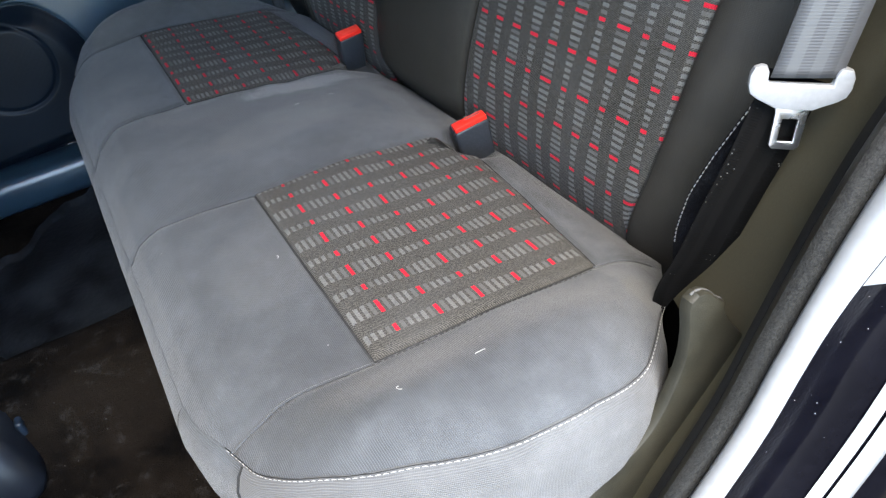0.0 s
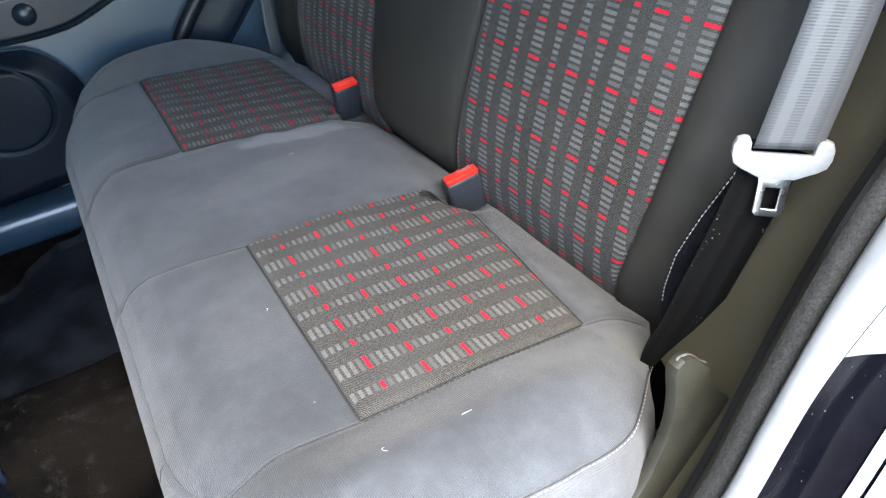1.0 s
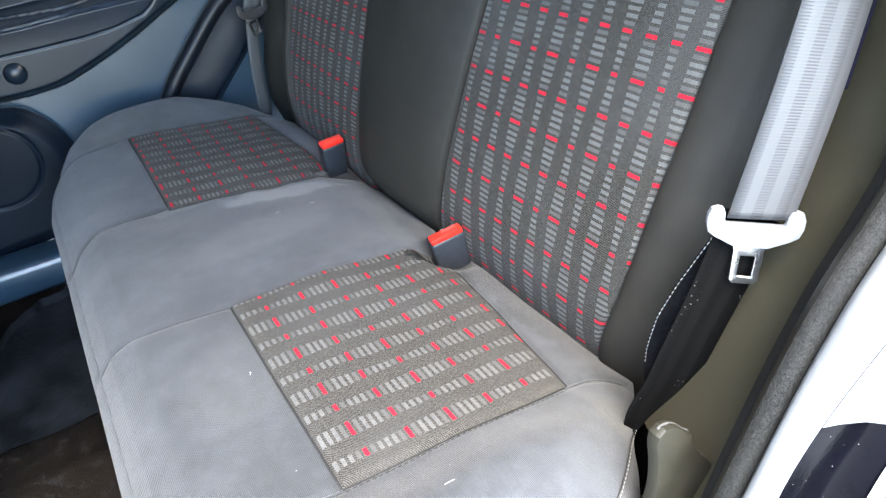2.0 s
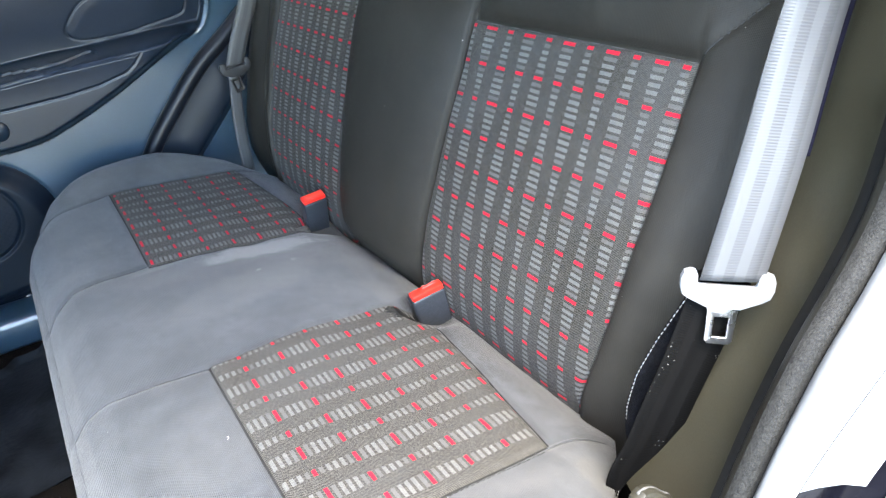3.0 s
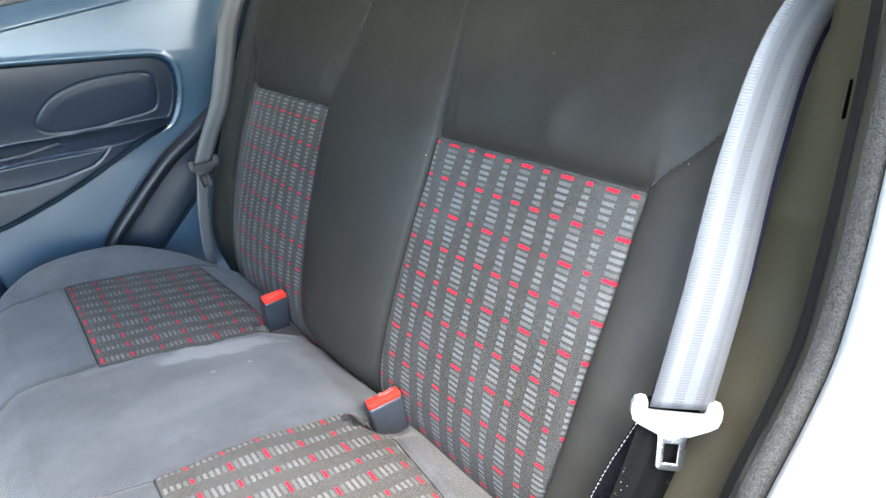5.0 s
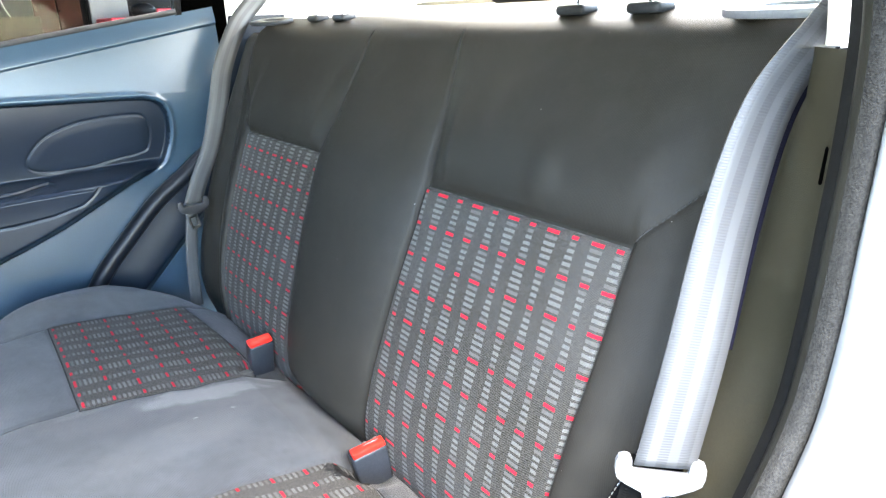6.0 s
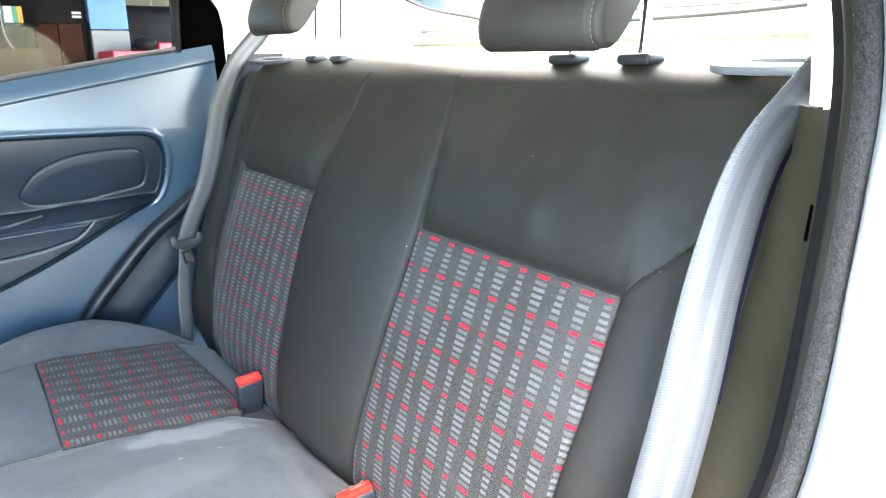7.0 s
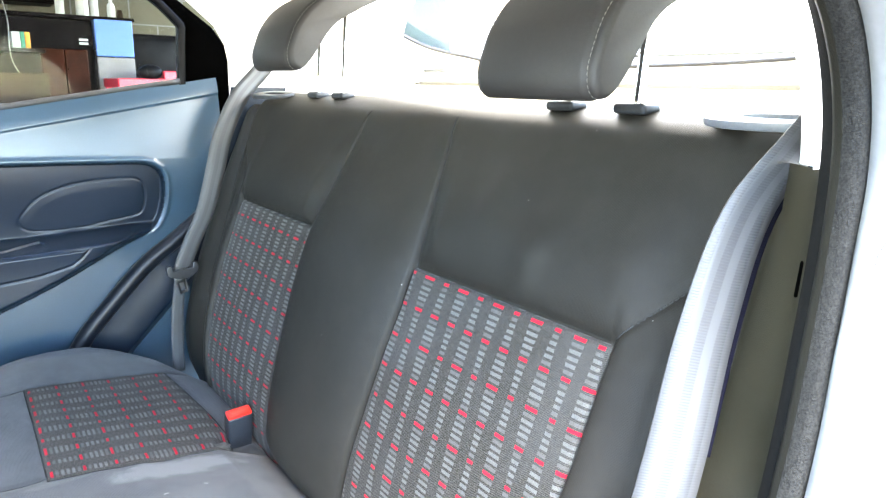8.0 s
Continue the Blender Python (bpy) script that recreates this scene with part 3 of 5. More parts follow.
for lo_, hi_, at_side in runs[:-1]:
    sweep("band_seam", pts[hi_ - 1, 1:7] + np.array([-0.001, 0, 0]), circle(0.0011, 6), (1, 0.3, 0), THREAD_DARK, cushion, "dark upright seam")
near_rim = [(x, y, z) for (x, y), z in zip(ring, rz) if y < -0.46 and x < 0.30]
near_rim.sort(key=lambda p: math.atan2(p[1] + 0.2, p[0] - 0.1))
stitches("stitching", [(x, y - 0.0040, z - 0.0008) for x, y, z in near_rim], THREAD, cushion)
far_rim = [(x, -y + 0.0040, z - 0.0008) for x, y, z in near_rim]
stitches("stitching", far_rim, THREAD, cushion)
for sg in (1, -1):
    sweep("edge_seam", [(x, (y - 0.002) * sg, z + 0.0001) for x, y, z in near_rim], circle(0.0004, 6), (0, 0, 1), THREAD_DARK, cushion, "dark sewn edge seam")


def seat_panel(sign):
    """The patterned panel of one outer place, laid on the cushion, its rim turned down into the seam."""
    nv, nu = 90, 110
    v = np.linspace(0, 1, nv)
    front = np.linspace(0, 1, nu)
    x1 = np.interp(front, [0, 0.5, 1], [0.243, 0.264, 0.277])
    pts, uvs = np.zeros((nu, nv, 3)), np.zeros((nu, nv, 2))
    for i, f in enumerate(front):
        x = v * x1[i]
        y = (-0.4885 - 0.0005 * np.sin(v * math.pi)) * (1 - f) + (-0.171 + 0.010 * np.sin(v * math.pi * 0.6) + (0.014 if sign > 0 else 0.0)) * f
        z = seat_height(x, y * -sign)
        edge = np.minimum(np.minimum(x, x1[i] - x), np.minimum((1 - f), f) * 0.32)
        z = z + 0.0040 * smoothstep(edge, 0.0, 0.0035) - 0.0012
        pts[i] = np.stack([x, y * -sign, z], 1)
        uvs[i] = np.stack([y + 0.466 + 0.0164 + 0.0656, (x - (0.034 if sign < 0 else 0.0065)) * 0.975 + 0.1715], 1)
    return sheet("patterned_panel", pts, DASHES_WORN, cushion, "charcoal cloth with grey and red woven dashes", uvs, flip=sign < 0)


seat_panel(-1)
seat_panel(1)
for sg in (1, -1):
    for k, seam in enumerate(SEAMS_SEAT):
        ln = smooth_line(seam, 50)
        ln = np.stack([ln[:, 0], ln[:, 1] * sg, seat_height(ln[:, 0], ln[:, 1] * sg) + 0.0016], 1)
        sweep("seam_piping", ln, circle(0.0011, 6), (0, 0, 1), CLOTH, cushion, "thin raised seam")
for sg in (1, -1):
    ln = np.concatenate([np.array(q0)[None, :] * (1 - np.linspace(0, 1, 24)[:, None]) + np.array(q1)[None, :] * np.linspace(0, 1, 24)[:, None] for q0, q1 in zip(PANEL_SEAT, PANEL_SEAT[1:] + PANEL_SEAT[:1])])
    ln[:, 1] += np.where((ln[:, 1] > -0.20) & (sg < 0), 0.014, 0.0)
    hz = seat_height(ln[:, 0], ln[:, 1] * sg)
    sweep("panel_seam", np.stack([ln[:, 0], ln[:, 1] * sg, hz + 0.0002], 1), circle(0.0013, 6), (0, 0, 1), THREAD_DARK, cushion, "dark sewn seam")
# Frayed patch; the buckle hollow's shade is put into its black.
hu, hv = np.meshgrid(np.linspace(0, 1, 14), np.linspace(0, 2 * math.pi, 40), indexing="ij")
rad = 1 + 0.16 * np.sin(3 * hv + 1) + 0.10 * np.sin(7 * hv)
hx, hy = 0.254 + 0.034 * hu * rad * np.cos(hv), -0.188 + 0.021 * hu * rad * np.sin(hv)
hz = seat_height(hx, hy) + 0.0042 * (1 - hu ** 6) - 0.0005 + 0.0012 * np.sin(hx * 900) * np.sin(hy * 1100)
sheet("frayed_hollow_patch", np.stack([hx, hy, hz], 2), FRAYED_SHADE, cushion, "scuffed worn patch, black for the hollow's shade")
fx, fy = np.linspace(0.0, 0.236, 60), np.full(60, -0.4965)
stitches("panel_stitching", np.stack([fx, fy, seat_height(fx, fy) + 0.002], 1), THREAD_DARK, cushion, 0.006, 0.0045, 0.0006)

# loose pale threads lying on the cushion
for lx, ly, turn_, size_ in LINT:
    a_ = np.linspace(0, 2.4, 14) + turn_
    tx, ty = lx + size_ * np.cos(a_), ly + size_ * (0.7 * np.sin(a_) + 0.2 * np.cos(2 * a_))
    ob = sweep("lint_thread", np.stack([tx, ty, seat_height(tx, ty) + 0.0010], 1), circle(0.00035, 5), (0, 0, 1), THREAD)
    tagged(ob, "short pale lint thread lying on the seat", "lint", "lint on the seat")

# ---- backrest ----
PROFILE = smooth_line([(0.345, 0.50), (0.326, 0.56), (0.322, 0.61), (0.330, 0.67), (0.347, 0.735), (0.368, 0.80), (0.392, 0.865), (0.421, 0.938),
                       (0.458, 1.02), (0.490, 1.09), (0.506, 1.120), (0.525, 1.136), (0.552, 1.146), (0.585, 1.150), (0.61, 1.140), (0.62, 1.10), (0.622, 1.0)], 260)
PARC = np.concatenate([[0], np.cumsum(np.linalg.norm(np.diff(PROFILE, axis=0), axis=1))])
TAN = np.gradient(PROFILE, axis=0)
TAN /= np.linalg.norm(TAN, axis=1)[:, None]
Z_ARC = float(np.interp(0.938, PROFILE[:200, 1], PARC[:200]))


def back_half(z):
    return np.interp(z, [0.5, 0.60, 0.65, 0.70, 0.75, 0.80, 0.95, 1.10, 1.17], [0.492, 0.500, 0.508, 0.522, 0.539, 0.551, 0.592, 0.630, 0.630])


PANEL_BACK = [(-0.485, 0.938), (-0.484, 0.83), (-0.477, 0.75), (-0.474, 0.70), (-0.466, 0.65), (-0.450, 0.59), (-0.440, 0.52), (-0.115, 0.52), (-0.118, 0.58), (-0.129, 0.674), (-0.141, 0.784), (-0.151, 0.88), (-0.152, 0.938)]
SEAMS_BACK = [
    [(-0.153, 0.938), (-0.144, 0.985), (-0.136, 1.03), (-0.122, 1.10), (-0.114, 1.15), (-0.112, 1.20)],
    [(-0.484, 0.938), (-0.505, 0.962), (-0.535, 0.995), (-0.60, 1.05)],
]


def hump_half(z):
    """Half the width of the raised middle of the backrest."""
    return np.interp(z, [0.52, 0.58, 0.62, 0.674, 0.732, 0.784, 0.83, 0.88, 0.938, 1.03, 1.10, 1.15], [0.115, 0.118, 0.122, 0.129, 0.135, 0.141, 0.147, 0.151, 0.152, 0.136, 0.122, 0.114])


def back_point(y, s, out=0.0):
    """A place on the backrest's cover: y across, s along its profile, out metres proud of it."""
    px, pz = np.interp(s, PARC, PROFILE[:, 0]), np.interp(s, PARC, PROFILE[:, 1])
    nx, nz = -np.interp(s, PARC, TAN[:, 1]), np.interp(s, PARC, TAN[:, 0])
    h = out - crease(-np.abs(y), pz, [PANEL_BACK + [PANEL_BACK[0]], *SEAMS_BACK], 0.0075, 0.0028, 0.020) * (1 - smoothstep(pz, 1.07, 1.135))
    d = back_half(pz) - np.abs(y)
    h = h - 0.016 * np.clip(1 - d / 0.045, 0, 1) ** 2
    mw = hump_half(pz)
    mid = np.abs(y) < mw
    h = h + np.where(mid, 0.034 * np.clip(1 - np.abs(y / mw) ** 2.4, 0, 1) ** 0.62, 0.0) * (1 - smoothstep(pz, 0.90, 1.11)) * smoothstep(s, 0.05, 0.12)
    pad_up = np.clip(pz - 0.938, 0, 1)
    h = h + 0.013 * (1 - np.exp(-pad_up / 0.016)) * (1 - smoothstep(pz, 0.98, 1.10)) * smoothstep(np.abs(y) - mw, 0.004, 0.05) * (1 - smoothstep(np.abs(y), 0.47, 0.53))
    out_w = np.clip((np.abs(y) - np.interp(pz, [0.52, 0.59, 0.65, 0.70, 0.75, 0.83, 0.938], [0.440, 0.450, 0.466, 0.474, 0.479, 0.485, 0.487])) / 0.05, 0, 1)
    h = h + 0.008 * np.sin(math.pi * np.sqrt(out_w)) * (1 - smoothstep(pz, 0.90, 1.0))
    h = h + 0.006 * np.exp(-((np.abs(y) - 0.32) / 0.13) ** 2) * smoothstep(pz, 0.95, 1.02) * (1 - smoothstep(pz, 1.05, 1.13))
    wr = 0.0045 * np.exp(-((y + 0.36) / 0.02) ** 2 - ((pz - 0.985) / 0.03) ** 2) + 0.0035 * np.exp(-((y + 0.27) / 0.03) ** 2 - ((pz - 1.04) / 0.03) ** 2)
    h = h + wr + 0.0010 * np.sin(y * 23 + 1) * np.sin(pz * 19)
    return np.stack([px + nx * h, y, pz + nz * h], -1)


sv = PARC[-1] * np.linspace(0, 1, 200)
zz = np.interp(sv, PARC, PROFILE[:, 1])
inner_y = np.unique(np.concatenate([np.linspace(-0.44, 0.44, 221), *[c + np.linspace(-0.03, 0.03, 31) for c in (-0.15, 0.15, -0.125, 0.125)]]).round(3))
outer_f = np.linspace(0, 1, 46)[1:]
half_z = back_half(zz)[:, None]
Y2 = np.concatenate([-0.44 - (half_z - 0.44) * outer_f[::-1][None, :], np.repeat(inner_y[None, :], len(sv), 0), 0.44 + (half_z - 0.44) * outer_f[None, :]], 1)
S2 = np.repeat(sv[:, None], Y2.shape[1], 1)
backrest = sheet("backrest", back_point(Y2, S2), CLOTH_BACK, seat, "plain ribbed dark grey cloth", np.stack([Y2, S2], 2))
for sg in (-1, 1):
    nb = 150
    sb = sv[:nb]
    edge = back_point(sg * back_half(zz[:nb]), sb)
    if sg < 0:
        rowsb = [edge + np.array([dx, sg * dy, 0.0]) for dx, dy in ((0, 0), (0.006, 0.004), (0.02, 0.008), (0.05, 0.014), (0.09, 0.030), (0.13, 0.050))]
    else:
        room = np.maximum(0.672 - edge[:, 1], 0.01)
        rowsb = [edge + np.stack([np.full(nb, dx), fy_ * room, np.zeros(nb)], 1) for dx, fy_ in ((0, 0), (-0.010, 0.25), (-0.016, 0.5), (-0.012, 0.75), (0.010, 0.93), (0.08, 1.0))]
    uvb = np.stack(np.broadcast_arrays(np.array([0, .008, .024, .054, .09, .12])[None, :], sb[:, None]), 2)
    sheet("side_gusset", np.stack(rowsb, 1), FELT if sg < 0 else CLOTH_BACK, backrest, "black felt side gusset" if sg < 0 else "dark cloth side bolster", uvb)
    stitches("stitching", edge[18:92] + np.array([0.000, sg * 0.002, 0]), THREAD, backrest, r=0.0008, lift=(-0.0008, 0, 0))


def back_panel(sign):
    nu, nv = 110, 110
    s0 = float(np.interp(0.535, PROFILE[:200, 1], PARC[:200]))
    sp = np.linspace(s0, Z_ARC, nv)[None, :] * np.ones((nu, 1))
    lo = -np.interp(np.interp(sp, PARC, PROFILE[:, 1]), [0.575, 0.60, 0.65, 0.70, 0.75, 0.83, 0.94], [0.450, 0.455, 0.469, 0.477, 0.482, 0.487, 0.488])
    hi = -hump_half(np.interp(sp, PARC, PROFILE[:, 1]))
    y = lo + (hi - lo) * np.linspace(0, 1, nu)[:, None]
    edge = np.minimum(np.minimum(y - lo, hi - y), Z_ARC - sp)
    w = -0.158 - y
    drift = 0.0065 * np.sin(math.pi * np.clip(w, 0, 0.4) / 0.27) - 0.006 * smoothstep(w, 0.28, 0.33)
    pts = back_point(y * -sign, sp, 0.0042 * smoothstep(edge, 0.0, 0.0035) - 0.0012)
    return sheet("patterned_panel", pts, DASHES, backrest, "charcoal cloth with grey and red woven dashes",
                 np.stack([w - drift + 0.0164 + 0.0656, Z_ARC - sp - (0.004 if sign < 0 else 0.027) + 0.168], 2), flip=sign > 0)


back_panel(-1)
back_panel(1)
for sg in (1, -1):
    for seam in SEAMS_BACK[:2]:
        ln = smooth_line(seam, 60)
        ln = ln[ln[:, 1] < 1.13]
        ln = ln[np.abs(ln[:, 0]) < back_half(ln[:, 1])]
        sp_ = np.interp(ln[:, 1], PROFILE[:200, 1], PARC[:200])
        sweep("seam_thread", back_point(ln[:, 0] * sg, sp_, 0.0006), circle(0.0009, 6), (1, 0, 0), THREAD_DARK, backrest)

# ---- headrests ----
HEAD = smooth_line([(0.428, 1.172), (0.424, 1.192), (0.430, 1.215), (0.442, 1.243), (0.465, 1.273), (0.50, 1.297), (0.55, 1.310), (0.592, 1.309), (0.604, 1.297),
                    (0.573, 1.281), (0.540, 1.263), (0.517, 1.249), (0.495, 1.227), (0.474, 1.199), (0.458, 1.178), (0.442, 1.165)], 80, True)


def headrest(y, up, shift, label):
    ob = thing("headrest", (0.550, y, 1.146), label, "headrest", "rear headrests")
    mid = HEAD.mean(0)
    cols = []
    for k in np.sin(np.linspace(-1, 1, 41) * math.pi / 2):
        f = abs(k)
        inset = 0.0 if f < 0.86 else 0.011 * (1 - math.sqrt(max(0.0, 1 - ((f - 0.86) / 0.14) ** 2)))
        q = HEAD - mid
        ln = np.linalg.norm(q, axis=1)[:, None]
        groove = 0.0030 * math.exp(-((f - 0.90) / 0.025) ** 2)
        q = q * (1 - (inset + groove) / np.maximum(ln, 0.03)) + mid
        bow = 0.014 * (1 - k * k)
        q = q + np.array([[-bow * 1.0, 0.0]]) * np.clip((0.49 - HEAD[:, :1]) / 0.05, 0, 1)
        cols.append(np.concatenate([q[:, :1], np.full((80, 1), y + shift + k * 0.088), q[:, 1:] + up], 1))
    body = np.stack(cols, 0)
    body = np.concatenate([body, body[:, :1]], 1)
    uv = np.stack(np.broadcast_arrays(np.linspace(0, 0.192, 41)[:, None], np.linspace(0, 0.46, 81)[None, :]), 2)
    cov = sheet("cover", body, VINYL, ob, "dark brown-grey headrest cover", uv)
    bm = bmesh.new()
    bm.from_mesh(cov.data)
    bmesh.ops.remove_doubles(bm, verts=bm.verts, dist=1e-6)
    bmesh.ops.holes_fill(bm, edges=[e for e in bm.edges if e.is_boundary], sides=0)
    bmesh.ops.recalc_face_normals(bm, faces=list(bm.faces))
    bm.to_mesh(cov.data)
    bm.free()
    for kk in (6, 34):
        ring = np.concatenate([body[kk, 72:80], body[kk, :36]])
        outw = ring - np.array([mid[0], 0, mid[1] + up])
        outw[:, 1] = 0
        outw /= np.linalg.norm(outw, axis=1)[:, None]
        stitches("stitching", ring + outw * 0.0004 + np.array([0, (-0.001 if kk == 6 else 0.001), 0]), THREAD_MID, ob, lift=(-0.0006, 0, 0.0003))
    for dy in (-0.052, 0.052):
        part("post", rod_bm((0.550, y + dy, 1.135), (0.558, y + dy, 1.280 + up), 0.0058), CHROME, ob, "thin chrome post")
    return ob


headrest(-0.338, -0.008, -0.014, "dark vinyl headrest with pale stitching on chrome posts")
headrest(0.336, 0.025, -0.013, "dark vinyl headrest raised high on chrome posts")
for y in (-0.390, -0.286, 0.284, 0.388):
    part("post_guide", box_bm((0.030, 0.044, 0.012), (0.548, y, 1.149), 0.005, 3), BUCKLE_BLACK, backrest, "black plastic post guide")


# belt guides on the shoulders of the backrest
def oval(rx, ry, n=40, power=2.6):
    out = []
    for k in range(n):
        c, s_ = math.cos(2 * math.pi * k / n), math.sin(2 * math.pi * k / n)
        out.append((math.copysign(abs(c) ** (2 / power), c) * rx, math.copysign(abs(s_) ** (2 / power), s_) * ry))
    return out


for y, turn in ((-0.555, -8), (0.555, 8)):
    m = pose(0.522, y, 1.141, 0, -9, turn)
    part("belt_guide", plate_bm(oval(0.032, 0.062), 0.008, m, 0.002, [[(a_ , b_ - 0.010) for a_, b_ in oval(0.011, 0.036)]]), GUIDE_GREY if y < 0 else BUCKLE_BLACK, backrest, "grey plastic belt guide loop" if y < 0 else "dark plastic belt guide loop")


# ---- buckles ----
def buckle(top, lean, label, scuffed, size=1.0):
    """top: middle of the red button; lean: tilt about x and y in degrees."""
    m = pose(*top, lean[0], lean[1], lean[2]) @ Matrix.Scale(size, 4)
    ob = new("seat_belt_buckle")
    ob.matrix_world = m
    bpy.context.view_layer.update()
    tagged(ob, label, "seat belt", "rear buckles")
    shell = box_bm((0.044, 0.023, 0.078), (0, 0, -0.041), 0.004, 3)
    for v in shell.verts:
        k = (v.co.z + 0.08) / 0.08
        v.co.x *= 0.90 + 0.10 * k
        v.co.y *= 0.84 + 0.16 * k
    bmesh.ops.transform(shell, matrix=m, verts=shell.verts)
    part("housing", shell, BUCKLE_BLACK, ob, "black plastic housing")
    btn = box_bm((0.041, 0.0135 if scuffed else 0.019, 0.008), (0, -0.003 if scuffed else 0.0, 0.000), 0.002, 2)
    bmesh.ops.transform(btn, matrix=m, verts=btn.verts)
    button = part("release_button", btn, BUCKLE_RED, ob, "red push button")
    face_ = box_bm((0.020 if scuffed else 0.031, 0.0025 if scuffed else 0.010, 0.002), (0.006 if scuffed else 0.001, -0.001 if scuffed else 0.0, 0.0034), 0.0008, 1)
    bmesh.ops.transform(face_, matrix=m, verts=face_.verts)
    part("button_face", face_, BUCKLE_ORANGE if not scuffed else CHEWED, button, "lighter worn face")
    if scuffed:
        rim = bmesh.new()
        for k in range(9):
            b = box_bm((0.0046, 0.0030 + 0.0012 * math.sin(k * 2.1), 0.0035), (-0.018 + k * 0.0045, 0.0062, -0.0006 + 0.0008 * math.sin(k * 3.7)), 0.0008, 1)
            tmp = bpy.data.meshes.new("tmp")
            b.to_mesh(tmp)
            b.free()
            rim.from_mesh(tmp)
            bpy.data.meshes.remove(tmp)
        bmesh.ops.transform(rim, matrix=m, verts=rim.verts)
        part("scuffed_edge", rim, CHEWED, ob, "worn whitish broken edge")
    else:
        slot = box_bm((0.030, 0.003, 0.004), (0, 0.0095, 0.0015), 0.0006, 1)
        bmesh.ops.transform(slot, matrix=m, verts=slot.verts)
        part("tongue_slot", slot, RUBBER, ob)
    return ob


buckle((0.291, -0.181, 0.609), (3, -10, -8), "black buckle with scuffed red button between cushion and backrest", True, 1.14)
buckle((0.289, 0.186, 0.622), (15, -4, 0), "black buckle with clean red button between cushion and backrest", False)


lump = bmesh.new()
bmesh.ops.create_icosphere(lump, subdivisions=4, radius=1.0)
for v in lump.verts:
    r_ = 1 + 0.28 * noise.noise(v.co * 1.7) + 0.18 * noise.noise(v.co * 4.3)
    v.co = Vector((v.co.x * 0.026, v.co.y * 0.014, v.co.z * 0.011)) * r_ + Vector((0.244, 0.172, 0.571))
tagged(part("torn_padding", lump, DUST, None, "torn grey padding tuft beside the buckle"), category="padding")


# ---- seat belts ----
def webbing(name, mids, across, width, mat, parent, label, thick=0.0014, n=90):
    line = smooth_line(mids, n)
    wd = smooth_line(across, n)
    wd /= np.linalg.norm(wd, axis=1)[:, None]
    h = width / 2
    return sweep(name, line, [(-h, -thick / 2), (-h * 0.5, -thick), (0, -thick * 1.1), (h * 0.5, -thick), (h, -thick / 2), (h, thick / 2), (h * 0.5, thick * 0.3), (0, thick * 0.2), (-h * 0.5, thick * 0.3), (-h, thick / 2)], wd, mat, parent, label)


def tongue(m, parent, body_mat, label, aside=0.0):
    """The belt tongue: a moulded grip with a slot for the strap and a steel tab. Local x across, y up, z thickness."""
    half_grip = [(0.0, -0.0210), (0.0125, -0.0205), (0.0185, -0.0175), (0.0270, -0.0135), (0.0325, -0.0095), (0.0345, -0.003), (0.0345, 0.005), (0.0325, 0.0100), (0.028, 0.0118), (0.0238, 0.0112), (0.0220, 0.007), (0.0215, -0.001)]
    grip = half_grip + [(-x, y) for x, y in reversed(half_grip[1:])]
    g = part("tongue", plate_bm(grip, 0.008, m @ pose(0, 0, -0.004), 0.0018), body_mat, parent, label)
    tab = [(-0.0138, -0.013), (0.0138, -0.013), (0.0112, -0.025), (0.0106, -0.051), (0.008, -0.054), (-0.008, -0.054), (-0.0106, -0.051), (-0.0112, -0.025)]
    part("tab", plate_bm(tab, 0.0028, m @ pose(aside, 0, -0.0014, 0, 0, -aside * 900), 0.0006, [[(-0.0054, -0.0475), (0.0054, -0.0475), (0.0054, -0.029), (-0.0054, -0.029)]]), STEEL if body_mat is not RUBBER else CHROME, g, "steel tab with square hole")
    return g


def frame_of(place, across, up):
    x = Vector(across).normalized()
    y = (Vector(up) - Vector(up).dot(x) * x).normalized()
    return Matrix.Translation(place) @ Matrix((x, y, x.cross(y))).transposed().to_4x4()


belt = thing("seat_belt", (0.24, -0.60, 0.56), "grey seat belt hanging down beside the backrest", "seat belt", "rear seat belts")
BELT_MIDS = [(0.328, -0.606, 0.808), (0.354, -0.607, 0.90), (0.383, -0.604, 1.00), (0.413, -0.607, 1.08), (0.456, -0.620, 1.135), (0.53, -0.628, 1.20), (0.60, -0.63, 1.27)]
BELT_ACROSS = [(0.70, -0.71, 0.0), (0.72, -0.69, 0), (0.74, -0.66, -0.05), (0.76, -0.52, -0.15), (0.82, -0.22, -0.2), (0.85, 0.1, -0.3), (0.8, 0.2, -0.4)]
webbing("upper_strap", BELT_MIDS, BELT_ACROSS, 0.046, WEB_GREY, belt, "pale grey woven strap")
# Back layer of the belt; its shadow is put into a near-black tone.
webbing("return_strap", [(x + 0.0085, y + 0.0005, z) for x, y, z in BELT_MIDS[1:5]], BELT_ACROSS[1:5], 0.042, WEB_SHADE, belt, "back layer of the doubled strap in a dark shade tone")
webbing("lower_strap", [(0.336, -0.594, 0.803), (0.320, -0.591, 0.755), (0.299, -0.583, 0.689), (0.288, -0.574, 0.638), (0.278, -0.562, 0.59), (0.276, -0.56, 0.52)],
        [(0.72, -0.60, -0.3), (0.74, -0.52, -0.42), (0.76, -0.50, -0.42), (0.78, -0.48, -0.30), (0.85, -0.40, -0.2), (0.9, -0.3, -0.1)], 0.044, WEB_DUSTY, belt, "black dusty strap")
